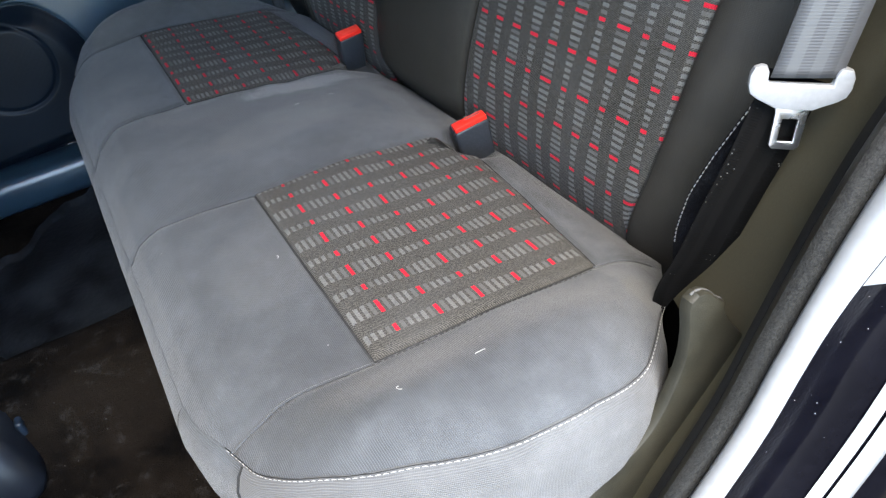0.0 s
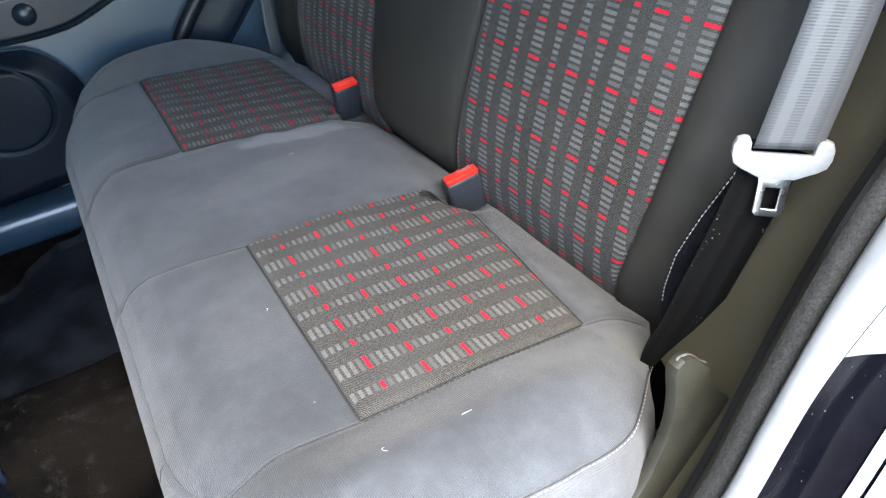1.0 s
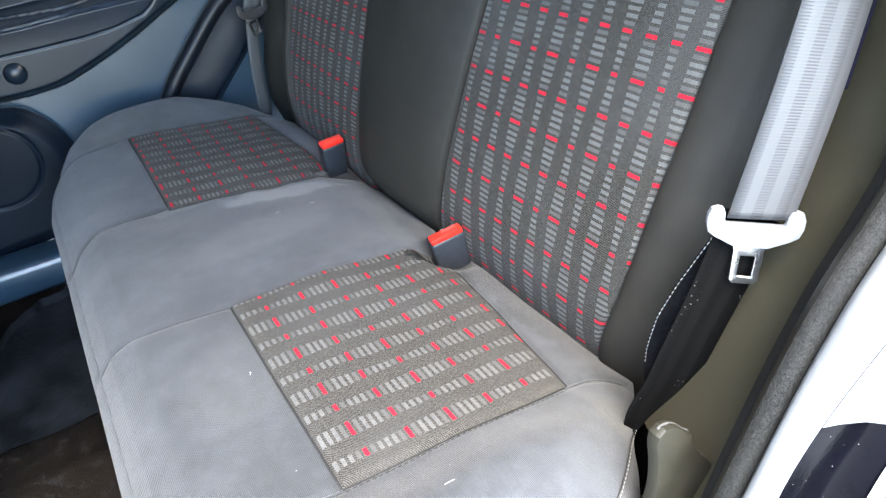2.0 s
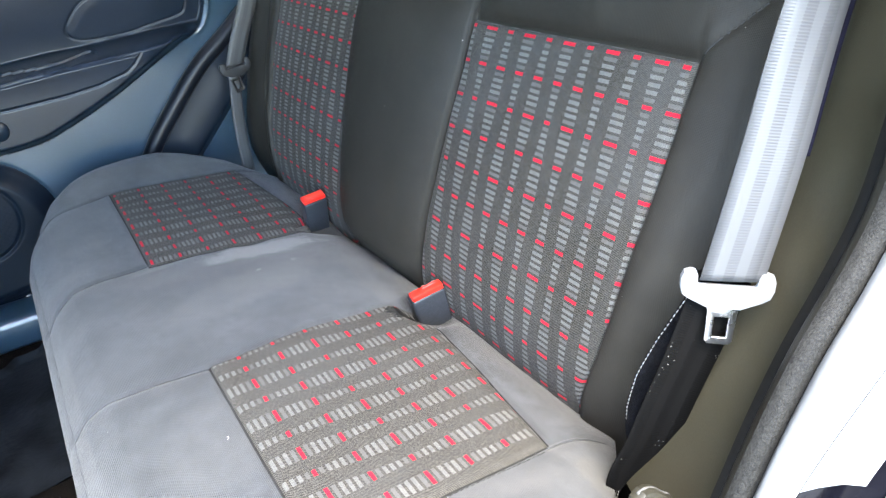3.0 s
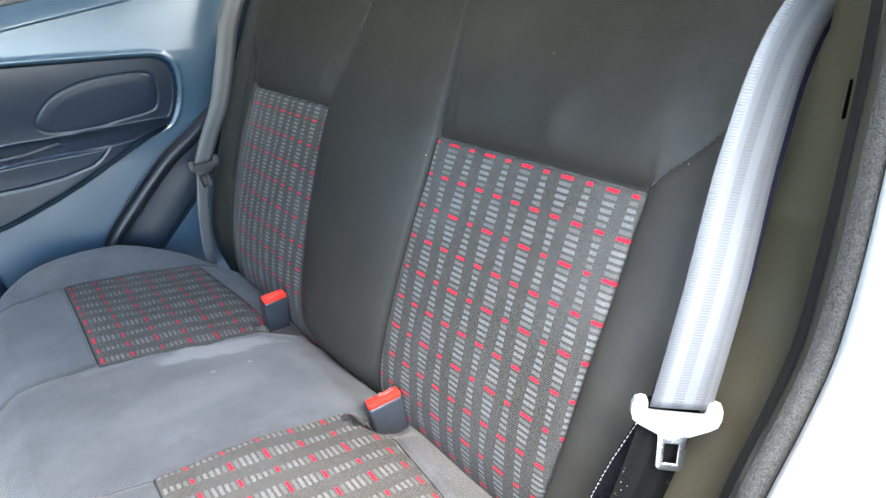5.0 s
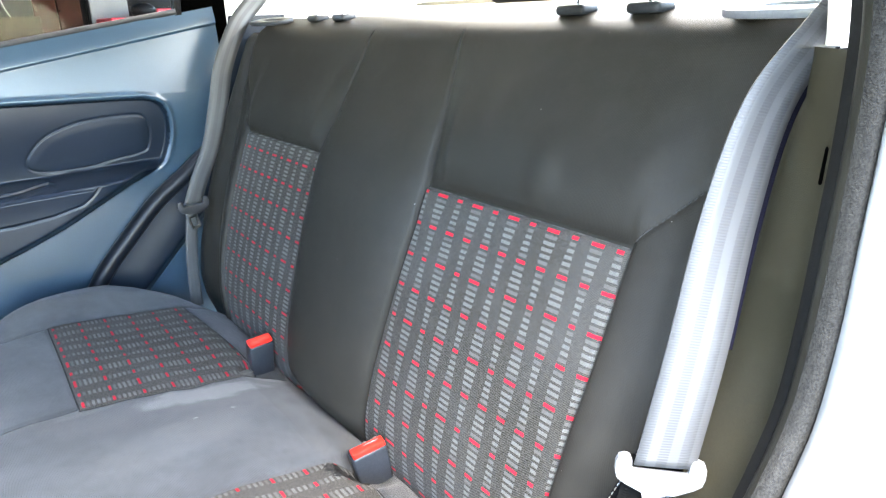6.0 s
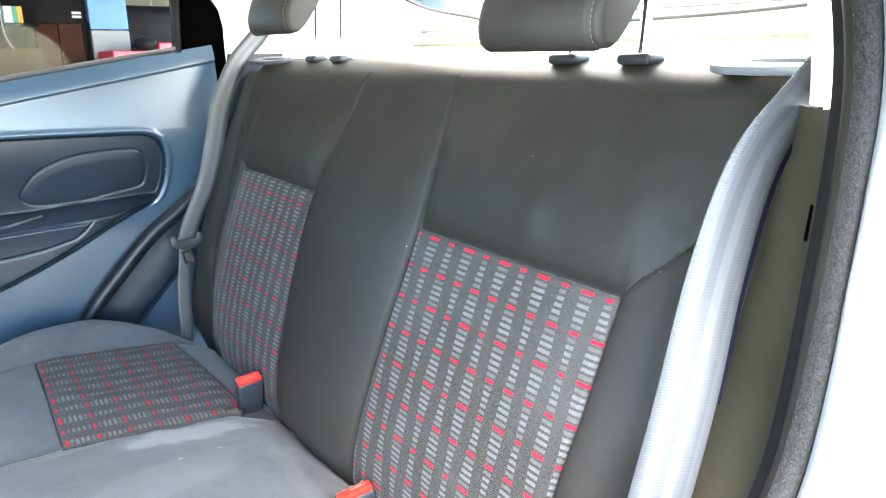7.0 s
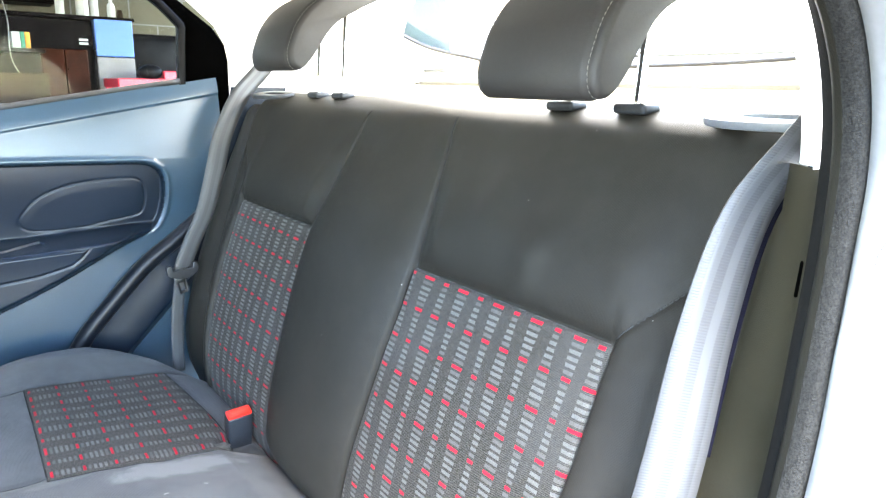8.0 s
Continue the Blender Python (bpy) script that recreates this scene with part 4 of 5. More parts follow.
tongue(frame_of((0.3265, -0.6035, 0.8045), (0.047, -0.047, -0.003), (0.10, 0.0, 1.0)), belt, TONGUE_GLARE, "moulded tongue with daylight glare in its pale grey")

belt = thing("seat_belt", (0.29, 0.61, 0.56), "grey seat belt hanging beside the far backrest edge", "seat belt", "rear seat belts")
webbing("upper_strap", [(0.320, 0.596, 0.780), (0.342, 0.598, 0.83), (0.376, 0.600, 0.896), (0.402, 0.600, 0.98), (0.424, 0.600, 1.06), (0.470, 0.612, 1.142), (0.527, 0.622, 1.20), (0.60, 0.625, 1.29)],
        [(0.95, 0.10, 0.0), (0.95, 0.02, 0), (0.95, -0.05, -0.1), (0.95, -0.1, -0.15), (0.95, -0.1, -0.2), (0.9, 0.0, -0.4), (0.8, 0.1, -0.5), (0.8, 0, -0.5)], 0.040, WEB_GREY, belt, "pale grey woven strap")
webbing("lower_strap", [(0.318, 0.594, 0.780), (0.308, 0.594, 0.72), (0.300, 0.592, 0.66), (0.297, 0.590, 0.60), (0.296, 0.588, 0.55)],
        [(0.95, 0.1, 0.0), (0.95, 0.1, 0), (0.95, 0.1, 0), (0.95, 0.1, 0), (0.95, 0.1, 0)], 0.026, WEB_GREY, belt, "grey woven strap")
tongue(frame_of((0.318, 0.588, 0.780), (0.98, 0.1, 0.05), (0.05, 0, 1.0)), belt, RUBBER, "black moulded tongue", -0.011)

# ---- far rear door ----
zt = lambda x: 1.104 + 0.168 * x
DX = np.concatenate([np.linspace(-0.75, -0.24, 90), np.linspace(-0.237, 0.452, 330)])
DB = np.linspace(0, 1, 400)
X3 = np.repeat(DX[:, None], len(DB), 1)
Z3 = 0.33 + (zt(DX)[:, None] - 0.33) * DB[None, :]
RECESS = smooth_line([(-0.9, 1.012), (-0.3, 1.010), (0.02, 1.005), (0.22, 1.001), (0.285, 0.997), (0.312, 0.980), (0.320, 0.943), (0.313, 0.89), (0.292, 0.848), (0.25, 0.826), (0.204, 0.803), (0.091, 0.745),
                      (-0.014, 0.702), (-0.082, 0.683), (-0.18, 0.680), (-0.35, 0.69), (-0.9, 0.70)], 160, True)
PAD = smooth_line([(0.040, 0.888), (0.068, 0.926), (0.105, 0.947), (0.153, 0.960), (0.22, 0.965), (0.268, 0.961), (0.281, 0.933), (0.276, 0.897), (0.262, 0.882), (0.20, 0.872), (0.155, 0.864), (0.09, 0.862), (0.053, 0.868)], 90, True)
CUP = [(-0.70, 0.815), (-0.10, 0.822), (0.0, 0.829), (0.152, 0.834), (0.135, 0.815), (0.117, 0.802), (0.06, 0.788), (-0.005, 0.781), (-0.10, 0.778), (-0.70, 0.775)]
SLOT = [(-0.70, 0.826), (-0.02, 0.838), (0.07, 0.846), (0.085, 0.842), (0.07, 0.835), (-0.02, 0.829), (-0.70, 0.816)]
rec = inside_dist(X3, Z3, RECESS)
pad = inside_dist(X3, Z3, PAD)
cup = inside_dist(X3, Z3, CUP)
slot = inside_dist(X3, Z3, SLOT)
out = np.zeros(X3.shape)
crz = 1.062 + 0.18 * X3
out += 0.030 * smoothstep(Z3, 0.78, 1.006) - 0.010 * np.clip((Z3 - 1.006) / 0.06, 0, 3)
out += 0.004 * smoothstep(Z3, crz - 0.001, crz + 0.003) - 0.010 * smoothstep(Z3, crz + 0.003, zt(X3) + 0.02)
out += (0.0035 * np.exp(-((rec - 0.007) / 0.0045) ** 2) - 0.003 * np.exp(-(rec / 0.0024) ** 2)) * smoothstep(Z3, 0.83, 0.87)
inner = smoothstep(-rec, 0.0, 0.0045)
ledge = 0.850 + 0.05 * np.clip(X3 - 0.05, 0, 1) - 0.06 * np.clip(-X3, 0, 1)
shelf = smoothstep(-(Z3 - ledge), -0.004, 0.020)
face = smoothstep(-rec, -0.002, 0.030)
fade = 1 - smoothstep(X3, 0.16, 0.31)
out += inner * (-0.022 * (1 - shelf) + shelf * (0.070 * face * (0.35 + 0.65 * fade)))
out += inner * shelf * 0.003 * smoothstep(-cup, 0.0, 0.003) - 0.0025 * np.exp(-(cup / 0.002) ** 2) * inner
out -= inner * 0.018 * smoothstep(-slot, 0.0, 0.003)
out -= 0.0034 * np.exp(-(pad / 0.0017) ** 2)
out += 0.0012 * smoothstep(-pad, 0.002, 0.02)
POCKET = smooth_line([(-0.75, 0.66), (-0.30, 0.672), (-0.20, 0.672), (-0.15, 0.658), (-0.105, 0.605), (-0.085, 0.54), (-0.085, 0.46), (-0.11, 0.40), (-0.20, 0.37), (-0.75, 0.36)], 90, True)
pk = inside_dist(X3, Z3, POCKET)
out -= 0.004 * np.exp(-(pk / 0.004) ** 2)
out += 0.030 * smoothstep(-pk, 0.0, 0.04)
spk = np.hypot(X3 + 0.245, Z3 - 0.565) - 0.085
out -= 0.004 * np.exp(-(spk / 0.004) ** 2)
grid_ = np.sin(X3 * 2 * math.pi / 0.012) * np.sin(Z3 * 2 * math.pi / 0.012)
out += 0.0001 * grid_ * (spk < 0)
door = thing("door_1", (-0.15, 0.74, 0.33), "closed rear door with grey moulded trim and armrest", "car door", kind="structure")
DOOR_PTS = np.stack([X3, 0.712 - out, Z3], 2).reshape(-1, 3)
door_faces = sheet_faces(*X3.shape)
in_recess = (rec.ravel()[door_faces] < 0.0015).all(1)
in_pocket = (pk.ravel()[door_faces] < 0.002).all(1) & ~in_recess
for nm, sel, mat_, lab in (("door_trim", ~in_recess & ~in_pocket, PLASTIC_BLUE_CAST, "grey grained plastic trim panel with a blue daylight cast"), ("door_pocket", in_pocket, POCKET_SHADE, "moulded door pocket with speaker grille in a shaded tone"), ("door_insert", in_recess, PLASTIC_DARK, "darker moulded insert with armrest")):
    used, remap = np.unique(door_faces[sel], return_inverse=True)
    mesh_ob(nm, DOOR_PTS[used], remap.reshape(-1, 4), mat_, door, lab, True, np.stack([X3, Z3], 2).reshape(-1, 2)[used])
part("door_shell", box_bm((1.2, 0.05, 0.80), (-0.15, 0.762, 0.72)), PAINT_SKY_GLARE, door, "", False)
rim = smooth_line([(x, 0.722, zt(x) + 0.004) for x in (-0.75, -0.3, 0.1, 0.373)], 60)
sweep("belt_moulding", rim, [(-0.012, -0.006), (0.004, -0.006), (0.006, 0.0), (0.004, 0.006), (-0.012, 0.006)], (0, 1, 0), RUBBER, door, "black window seal strip")
# window frame and sail panel behind the glass
frame_line = np.concatenate([smooth_line([(0.380, 0.722, 1.155), (0.384, 0.722, 1.24), (0.387, 0.721, 1.283)], 20), smooth_line([(0.384, 0.720, 1.292), (0.354, 0.718, 1.322), (0.325, 0.714, 1.344), (0.25, 0.706, 1.378), (0.10, 0.70, 1.405), (-0.2, 0.69, 1.418), (-0.75, 0.69, 1.42)], 70)])
sweep("window_frame", frame_line, [(-0.012, -0.004), (0.012, -0.004), (0.012, 0.010), (-0.012, 0.010)], (0, 1, 0), BLACK_METAL, door, "black window frame")
sail = [(0.386, 1.150), (0.392, 1.284), (0.360, 1.318), (0.330, 1.343), (0.345, 1.362), (0.380, 1.340), (0.400, 1.325), (0.450, 1.288), (0.476, 1.252), (0.486, 1.216), (0.486, 1.139), (0.478, 1.06), (0.440, 1.06), (0.438, 1.168)]
part("sail_panel", plate_bm(sail, 0.014, frame_of((0, 0.728, 0), (1, 0, 0), (0, 0, 1)), 0.003), BLACK_GAP, door, "black corner panel")
pane = plate_bm([(-0.75, zt(-0.75)), (0.378, zt(0.378)), (0.386, 1.284), (0.354, 1.322), (0.325, 1.344), (0.25, 1.378), (0.0, 1.41), (-0.75, 1.42)], 0.004, frame_of((0, 0.732, 0), (1, 0, 0), (0, 0, 1)))
pane = part("pane", pane, GLASS, door, "clear side glass", False)
pane.visible_shadow = False

crank = thing("window_crank", (-0.16, 0.655, 0.745), "dark grey window crank with round knob on the door", "window crank")
part("arm", plate_bm([(-0.012, -0.010), (0.012, -0.012), (0.02, 0.0), (0.012, 0.012), (-0.075, 0.016), (-0.09, 0.0), (-0.075, -0.014)], 0.010, frame_of((-0.155, 0.668, 0.747), (1, 0, 0.25), (-0.25, 0, 1)), 0.003), PLASTIC_DARK, crank, "dark crank arm")
kn = bmesh.new()
bmesh.ops.create_uvsphere(kn, u_segments=24, v_segments=14, radius=0.021)
bmesh.ops.scale(kn, vec=(1, 0.72, 1), verts=kn.verts)
bmesh.ops.translate(kn, vec=(-0.137, 0.645, 0.744), verts=kn.verts)
part("knob", kn, PLASTIC_DARK, crank, "round dark knob")

# far quarter trim over the wheel, and the door seal that follows it
arch = smooth_line([(0.40, 0.69, 0.875), (0.335, 0.69, 0.824), (0.267, 0.69, 0.774), (0.191, 0.69, 0.696), (0.13, 0.69, 0.625), (0.07, 0.69, 0.52), (0.03, 0.69, 0.42)], 70)
ob = sweep("door_seal", arch, circle(0.018, 14), (0, 1, 0), ARCH)
tagged(ob, "black rubber door seal over the wheel arch", "door seal", "door seals", "structure")
QX, QZ = np.meshgrid(np.linspace(0.0, 0.62, 90), np.linspace(0.42, 1.16, 90), indexing="ij")
lim = np.interp(QZ, [0.42, 0.52, 0.625, 0.696, 0.774, 0.824, 0.875, 0.95, 1.09, 1.17], [0.045, 0.085, 0.145, 0.207, 0.283, 0.352, 0.41, 0.445, 0.462, 0.48])
QX = lim + (QX / 0.62) * (0.64 - lim)
facet = np.clip((QX - (0.242 + (QZ - 0.607) * 0.97)) / 0.03, 0, 1)
QY = 0.690 - 0.005 * smoothstep(QX - lim, 0.0, 0.10) + 0.004 * smoothstep(QX - (0.242 + (QZ - 0.607) * 0.97), -0.004, 0.0) + 0.03 * facet
ob = sheet("quarter_trim", np.stack([QX, QY, QZ], 2), PLASTIC_DARK)
tagged(ob, "dark plastic quarter trim beside the backrest", "trim", kind="structure")
ob = part("sill_trim", box_bm((1.3, 0.10, 0.075), (-0.32, 0.668, 0.335), 0.018, 3), PLASTIC_BLUE_CAST, None, "grey plastic door sill trim")
tagged(ob, category="trim", kind="structure")

# ---- footwell ----
FX, FY = np.meshgrid(np.linspace(-1.3, 0.30, 130), np.linspace(-0.72, 0.72, 180), indexing="ij")
FZ = 0.30 + 0.095 * np.exp(-(np.clip(np.abs(FY + 0.01) - 0.035, 0, 1) / 0.055) ** 2) + 0.05 * smoothstep(FX, -0.14, 0.0) + 0.002 * np.sin(FX * 31) * np.sin(FY * 27)
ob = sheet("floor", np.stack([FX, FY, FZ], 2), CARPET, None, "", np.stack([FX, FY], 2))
tagged(ob, "dirty dark brown carpet with raised tunnel", "carpet", kind="structure")
MX, MY = np.meshgrid(np.linspace(-0.70, -0.17, 60), np.linspace(0.10, 0.60, 60), indexing="ij")
MYe = 0.10 + (MY - 0.10) / 0.50 * (np.clip(0.404 + 0.9 * (MX + 0.401), 0.22, 0.60) - 0.10)
MYe = MYe + (0.010 * np.sin(MX * 40) + 0.006 * np.sin(MX * 97 + 1) + 0.003 * np.sin(MX * 211)) * smoothstep(MY, 0.40, 0.60)
MZ = 0.318 + 0.004 * np.sin(MX * 55 + 3 * MY) * np.sin(MY * 18) + 0.09 * np.exp(-((MY - 0.03) / 0.05) ** 2) + 0.010 * smoothstep(np.maximum(np.abs(MX + 0.435) / 0.265, np.abs(MY - 0.35) / 0.25), 0.93, 0.99)
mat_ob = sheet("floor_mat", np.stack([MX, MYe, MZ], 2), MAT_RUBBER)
tagged(mat_ob, "dusty black rubber mat on the carpet", "floor mat")
CONS = box_bm((0.42, 0.26, 0.12), (-0.578, -0.030, 0.355), 0.03, 6)
for v in CONS.verts:
    v.co.y = -0.030 + (v.co.y + 0.030) * (1 - 0.30 * float(smoothstep(v.co.z, 0.34, 0.43)))
    v.co.x -= 0.05 * float(smoothstep(v.co.z, 0.36, 0.43))
console = part("centre_console", CONS, ARCH, None, "dark plastic rear end of the centre console")
tagged(console, category="console")
part("end_cap", box_bm((0.010, 0.11, 0.05), (-0.374, -0.030, 0.352), 0.004, 3), PLASTIC_DARK, console, "blue-black moulded end cap")

# ---- near rear door opening ----
OPEN = smooth_line([(-0.60, 0.34), (-0.25, 0.34), (-0.02, 0.36), (0.09, 0.43), (0.152, 0.519), (0.204, 0.60), (0.229, 0.66), (0.247, 0.702), (0.270, 0.752), (0.298, 0.80), (0.331, 0.842), (0.356, 0.884),
                    (0.368, 0.94), (0.375, 1.004), (0.380, 1.062), (0.380, 1.118), (0.372, 1.157), (0.355, 1.192), (0.325, 1.225), (0.26, 1.27), (0.17, 1.325), (0.05, 1.365), (-0.10, 1.385), (-0.60, 1.39)], 260)
ot = np.gradient(OPEN, axis=0)
ot /= np.linalg.norm(ot, axis=1)[:, None]
on = np.stack([ot[:, 1], -ot[:, 0]], 1)  # out of the opening
if on[130, 0] < 0:
    on = -on


def rim_strip(rows_):
    """Sheet along the opening: rows of (out from the opening, y)."""
    grow = 0.9 * smoothstep(OPEN[:, 1], 0.68, 0.88) * (1 - 1.45 * smoothstep(OPEN[:, 1], 0.93, 1.02) * (1 - smoothstep(OPEN[:, 1], 1.07, 1.13)))
    out_ = []
    slim = 1 - 0.55 * smoothstep(OPEN[:, 1], 0.78, 0.98)
    for o, y in rows_:
        o = o * slim if o < 0 else o * np.ones(len(OPEN))
        yy = y - grow * min(max(-0.6975 - y, 0.0), 0.0205)
        out_.append(np.stack([OPEN[:, 0] + on[:, 0] * o, np.broadcast_to(yy, len(OPEN)), OPEN[:, 1] + on[:, 1] * o], 1))
    return np.stack(out_, 1)


def rim_uv(rows_):
    w = np.concatenate([[0], np.cumsum([math.dist(rows_[k], rows_[k + 1]) for k in range(len(rows_) - 1)])])
    l_ = np.concatenate([[0], np.cumsum(np.linalg.norm(np.diff(OPEN, axis=0), axis=1))])
    return np.stack(np.broadcast_arrays(w[None, :], l_[:, None]), 2)


SEAL_ROWS = [(0.010, -0.676), (0.003, -0.6755), (-0.005, -0.677), (-0.011, -0.680), (-0.0145, -0.6845), (-0.0155, -0.690), (-0.012, -0.695), (-0.004, -0.698), (0.010, -0.698)]
ob = sheet("door_seal", rim_strip(SEAL_ROWS[4:]), SEAL, None, "", rim_uv(SEAL_ROWS[4:]))
sheet("seal_lip", rim_strip(SEAL_ROWS[:5]), SEAL_LIP, ob, "smooth olive-grey lip", rim_uv(SEAL_ROWS[:5]))
tagged(ob, "grey-black textured rubber seal round the door opening", "door seal", "door seals", "structure")
LIP = [(0.0085, -0.677), (0.010, -0.671), (0.0115, -0.664), (0.0145, -0.663), (0.016, -0.6655), (0.0170, -0.668)]
# Near-black colour paints the shade of the gap beside the seal.
ob = sheet("trim_lip", rim_strip(LIP), SHADE_RUBBER, None, "", rim_uv(LIP))
tagged(ob, "rubber groove beside the door seal, black for its shade", "trim", kind="structure")
FLANGE = [(0.0, -0.6975), (-0.008, -0.6985), (-0.013, -0.702), (-0.0155, -0.708), (-0.014, -0.7155), (-0.004, -0.718)]
body = thing("car_body_opening", (0.2, -0.74, 0.33), "dark blue painted body edge round the open rear door", "car body", kind="structure")
sheet("flange", rim_strip(FLANGE), PAINT_SKY_GLARE, body, "flange with pale sky glare in its colour", rim_uv(FLANGE))
JAMB = [(-0.004, -0.7185), (0.02, -0.7195), (0.05, -0.723), (0.07, -0.730), (0.083, -0.7395), (0.096, -0.750), (0.108, -0.7575), (0.125, -0.775), (0.13, -0.80)]
jamb_pts, jamb_uv = rim_strip(JAMB), rim_uv(JAMB)
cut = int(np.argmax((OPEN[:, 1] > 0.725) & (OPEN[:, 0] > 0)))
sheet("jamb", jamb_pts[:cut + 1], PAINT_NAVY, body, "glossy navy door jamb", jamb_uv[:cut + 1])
# Upper faces carry the sky's reflection as a pale colour.
sheet("jamb", jamb_pts[cut:, :4], PAINT_SKY_GLARE, body, "upper jamb with pale sky reflection in its colour", jamb_uv[cut:, :4])
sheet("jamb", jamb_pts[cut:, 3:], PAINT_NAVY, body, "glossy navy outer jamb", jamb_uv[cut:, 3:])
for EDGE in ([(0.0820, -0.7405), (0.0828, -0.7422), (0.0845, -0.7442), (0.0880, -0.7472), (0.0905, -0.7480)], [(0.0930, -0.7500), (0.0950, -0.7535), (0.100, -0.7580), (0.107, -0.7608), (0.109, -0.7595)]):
    sheet("outer_lip", rim_strip(EDGE), PAINT_SKY_GLARE, body, "outer lip with a pale painted highlight", rim_uv(EDGE))
rs = random.Random(5)
specks = bmesh.new()
for k in range(90):
    q = rs.randrange(60, 190)
    o = rs.uniform(0.0, 0.07)
    y = float(np.interp(o, [-0.004, 0.02, 0.05, 0.07, 0.083], [-0.7185, -0.7195, -0.723, -0.730, -0.7395])) - 0.9 * 0.0205 * float(smoothstep(OPEN[q, 1], 0.68, 0.88) * (1 - 1.45 * smoothstep(OPEN[q, 1], 0.93, 1.02) * (1 - smoothstep(OPEN[q, 1], 1.07, 1.13)))) - 0.0004
    c = Vector((OPEN[q, 0] + on[q, 0] * o, y, OPEN[q, 1] + on[q, 1] * o))
    r_ = rs.choice((0.0003, 0.0004, 0.0004, 0.0006))
    vs = [specks.verts.new(c + Vector((r_ * math.cos(a_), -0.0001, r_ * math.sin(a_)))) for a_ in (0, 1.3, 2.6, 3.9, 5.2)]
    specks.faces.new(vs)
tagged(part("dust_specks", specks, WHITE_PAPER, body, "fine pale dust specks", False), kind="stuff")

# striker on the jamb
striker = thing("door_striker", (0.415, -0.75, 1.02), "bright steel door striker on the jamb", "striker")
part("plate", box_bm((0.010, 0.030, 0.060), (0.436, -0.752, 1.005), 0.004, 2), CHROME, striker, "steel plate")
loop3 = smooth_line([(0.432, -0.746, 1.020), (0.400, -0.748, 1.021), (0.392, -0.752, 1.012), (0.392, -0.754, 0.999), (0.400, -0.756, 0.991), (0.432, -0.756, 0.990)], 30)
sweep("loop", loop3, circle(0.0045, 10), (0.2, 0.9, 0.3), CHROME, striker, "round steel loop")
for dz in (0.022, -0.022):
    part("screw", rod_bm((0.428, -0.752, 1.005 + dz), (0.436, -0.752, 1.005 + dz), 0.007, 12), CHROME, striker, "screw head")

# dark pillar trim inside the opening
PZ = np.linspace(0.42, 1.118, 120)
side_x = np.interp(PZ, OPEN[60:200, 1], OPEN[60:200, 0])
pu = np.linspace(0, 1, 70)
PX = side_x[:, None] + 0.0155 + pu[None, :] * (0.70 - side_x[:, None])
PZ2 = np.repeat(PZ[:, None], 70, 1)
dd = PX - side_x[:, None] - 0.0165 - np.interp(PZ2, [0.50, 0.64, 0.74, 0.85, 0.95], [0.0, 0.022, 0.036, 0.030, 0.0])
PIN = -(np.interp(PZ2, [0.42, 0.60, 0.80, 0.95, 1.10, 1.2], [0.555, 0.556, 0.562, 0.585, 0.600, 0.602]))
PW = 0.07 + 0.004 * smoothstep(PZ2, 0.80, 1.02)
PY_ = -0.668 + (PIN + 0.668) * smoothstep(dd / PW, -0.1, 1.0) + (0.012 * np.exp(-((dd - 0.052) / 0.012) ** 2) - 0.007 * np.exp(-((dd - 0.024) / 0.012) ** 2)) * (1 - smoothstep(PZ2, 0.88, 0.97))
pillar_faces = sheet_faces(*PX.shape, True)
# Deep trim faces turn near-black to paint the shade behind the anchor.
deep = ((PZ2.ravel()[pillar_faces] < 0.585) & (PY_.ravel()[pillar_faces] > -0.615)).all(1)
ob = mesh_ob("pillar_trim_lower", np.stack([PX, PY_, PZ2], 2).reshape(-1, 3), pillar_faces[~deep], TRIM_DARK_WARM, None, "", True, np.stack([PX, PZ2], 2).reshape(-1, 2))
mesh_ob("well_shade", np.stack([PX, PY_, PZ2], 2).reshape(-1, 3), pillar_faces[deep], BLACK_GAP, ob, "black sheet for the shade behind the belt anchor")
tagged(ob, "dark olive-grey plastic pillar trim beside the seat", "trim", kind="structure")
k_z = int(np.argmin(np.abs(PZ - 1.041)))
slot_x = 0.413
slot_y = float(np.interp(slot_x, PX[k_z], PY_[k_z]))
# A thin near-black plate paints the shade inside the slot.
part("trim_slot", plate_bm([(-0.0016, -0.012), (0.0, -0.0132), (0.0016, -0.012), (0.0016, 0.012), (0.0, 0.0132), (-0.0016, 0.012)], 0.004, frame_of((slot_x, slot_y + 0.001, 1.041), (1, 0, -0.12), (0.12, 0, 1))), BLACK_GAP, ob, "narrow black slot")
UZ = np.linspace(1.120, 1.44, 60)
ux = np.interp(UZ, np.maximum.accumulate(OPEN[150:245, 1]), OPEN[150:245, 0])
UX = ux[:, None] + 0.012 + pu[None, :] * (0.72 - ux[:, None])
UZ2 = np.repeat(UZ[:, None], 70, 1)
UY = -0.660 + 0.027 * smoothstep(UX - ux[:, None] - 0.022, 0.0, 0.026) + 0.10 * smoothstep(UZ2, 1.18, 1.50)
ob = sheet("pillar_trim_upper", np.stack([UX, UY, UZ2], 2), TRIM_LIGHT, None, "", np.stack([UX, UZ2], 2), flip=True)
tagged(ob, "pale cream upper pillar trim", "trim", kind="structure")

FOOT = [(0.0160, -0.6675), (0.026, -0.662), (0.045, -0.655), (0.065, -0.647), (0.09, -0.628)]
foot = rim_strip(FOOT)
ks = np.where((OPEN[:, 1] > 0.36) & (OPEN[:, 1] < 0.86) & (OPEN[:, 0] > -0.05))[0]
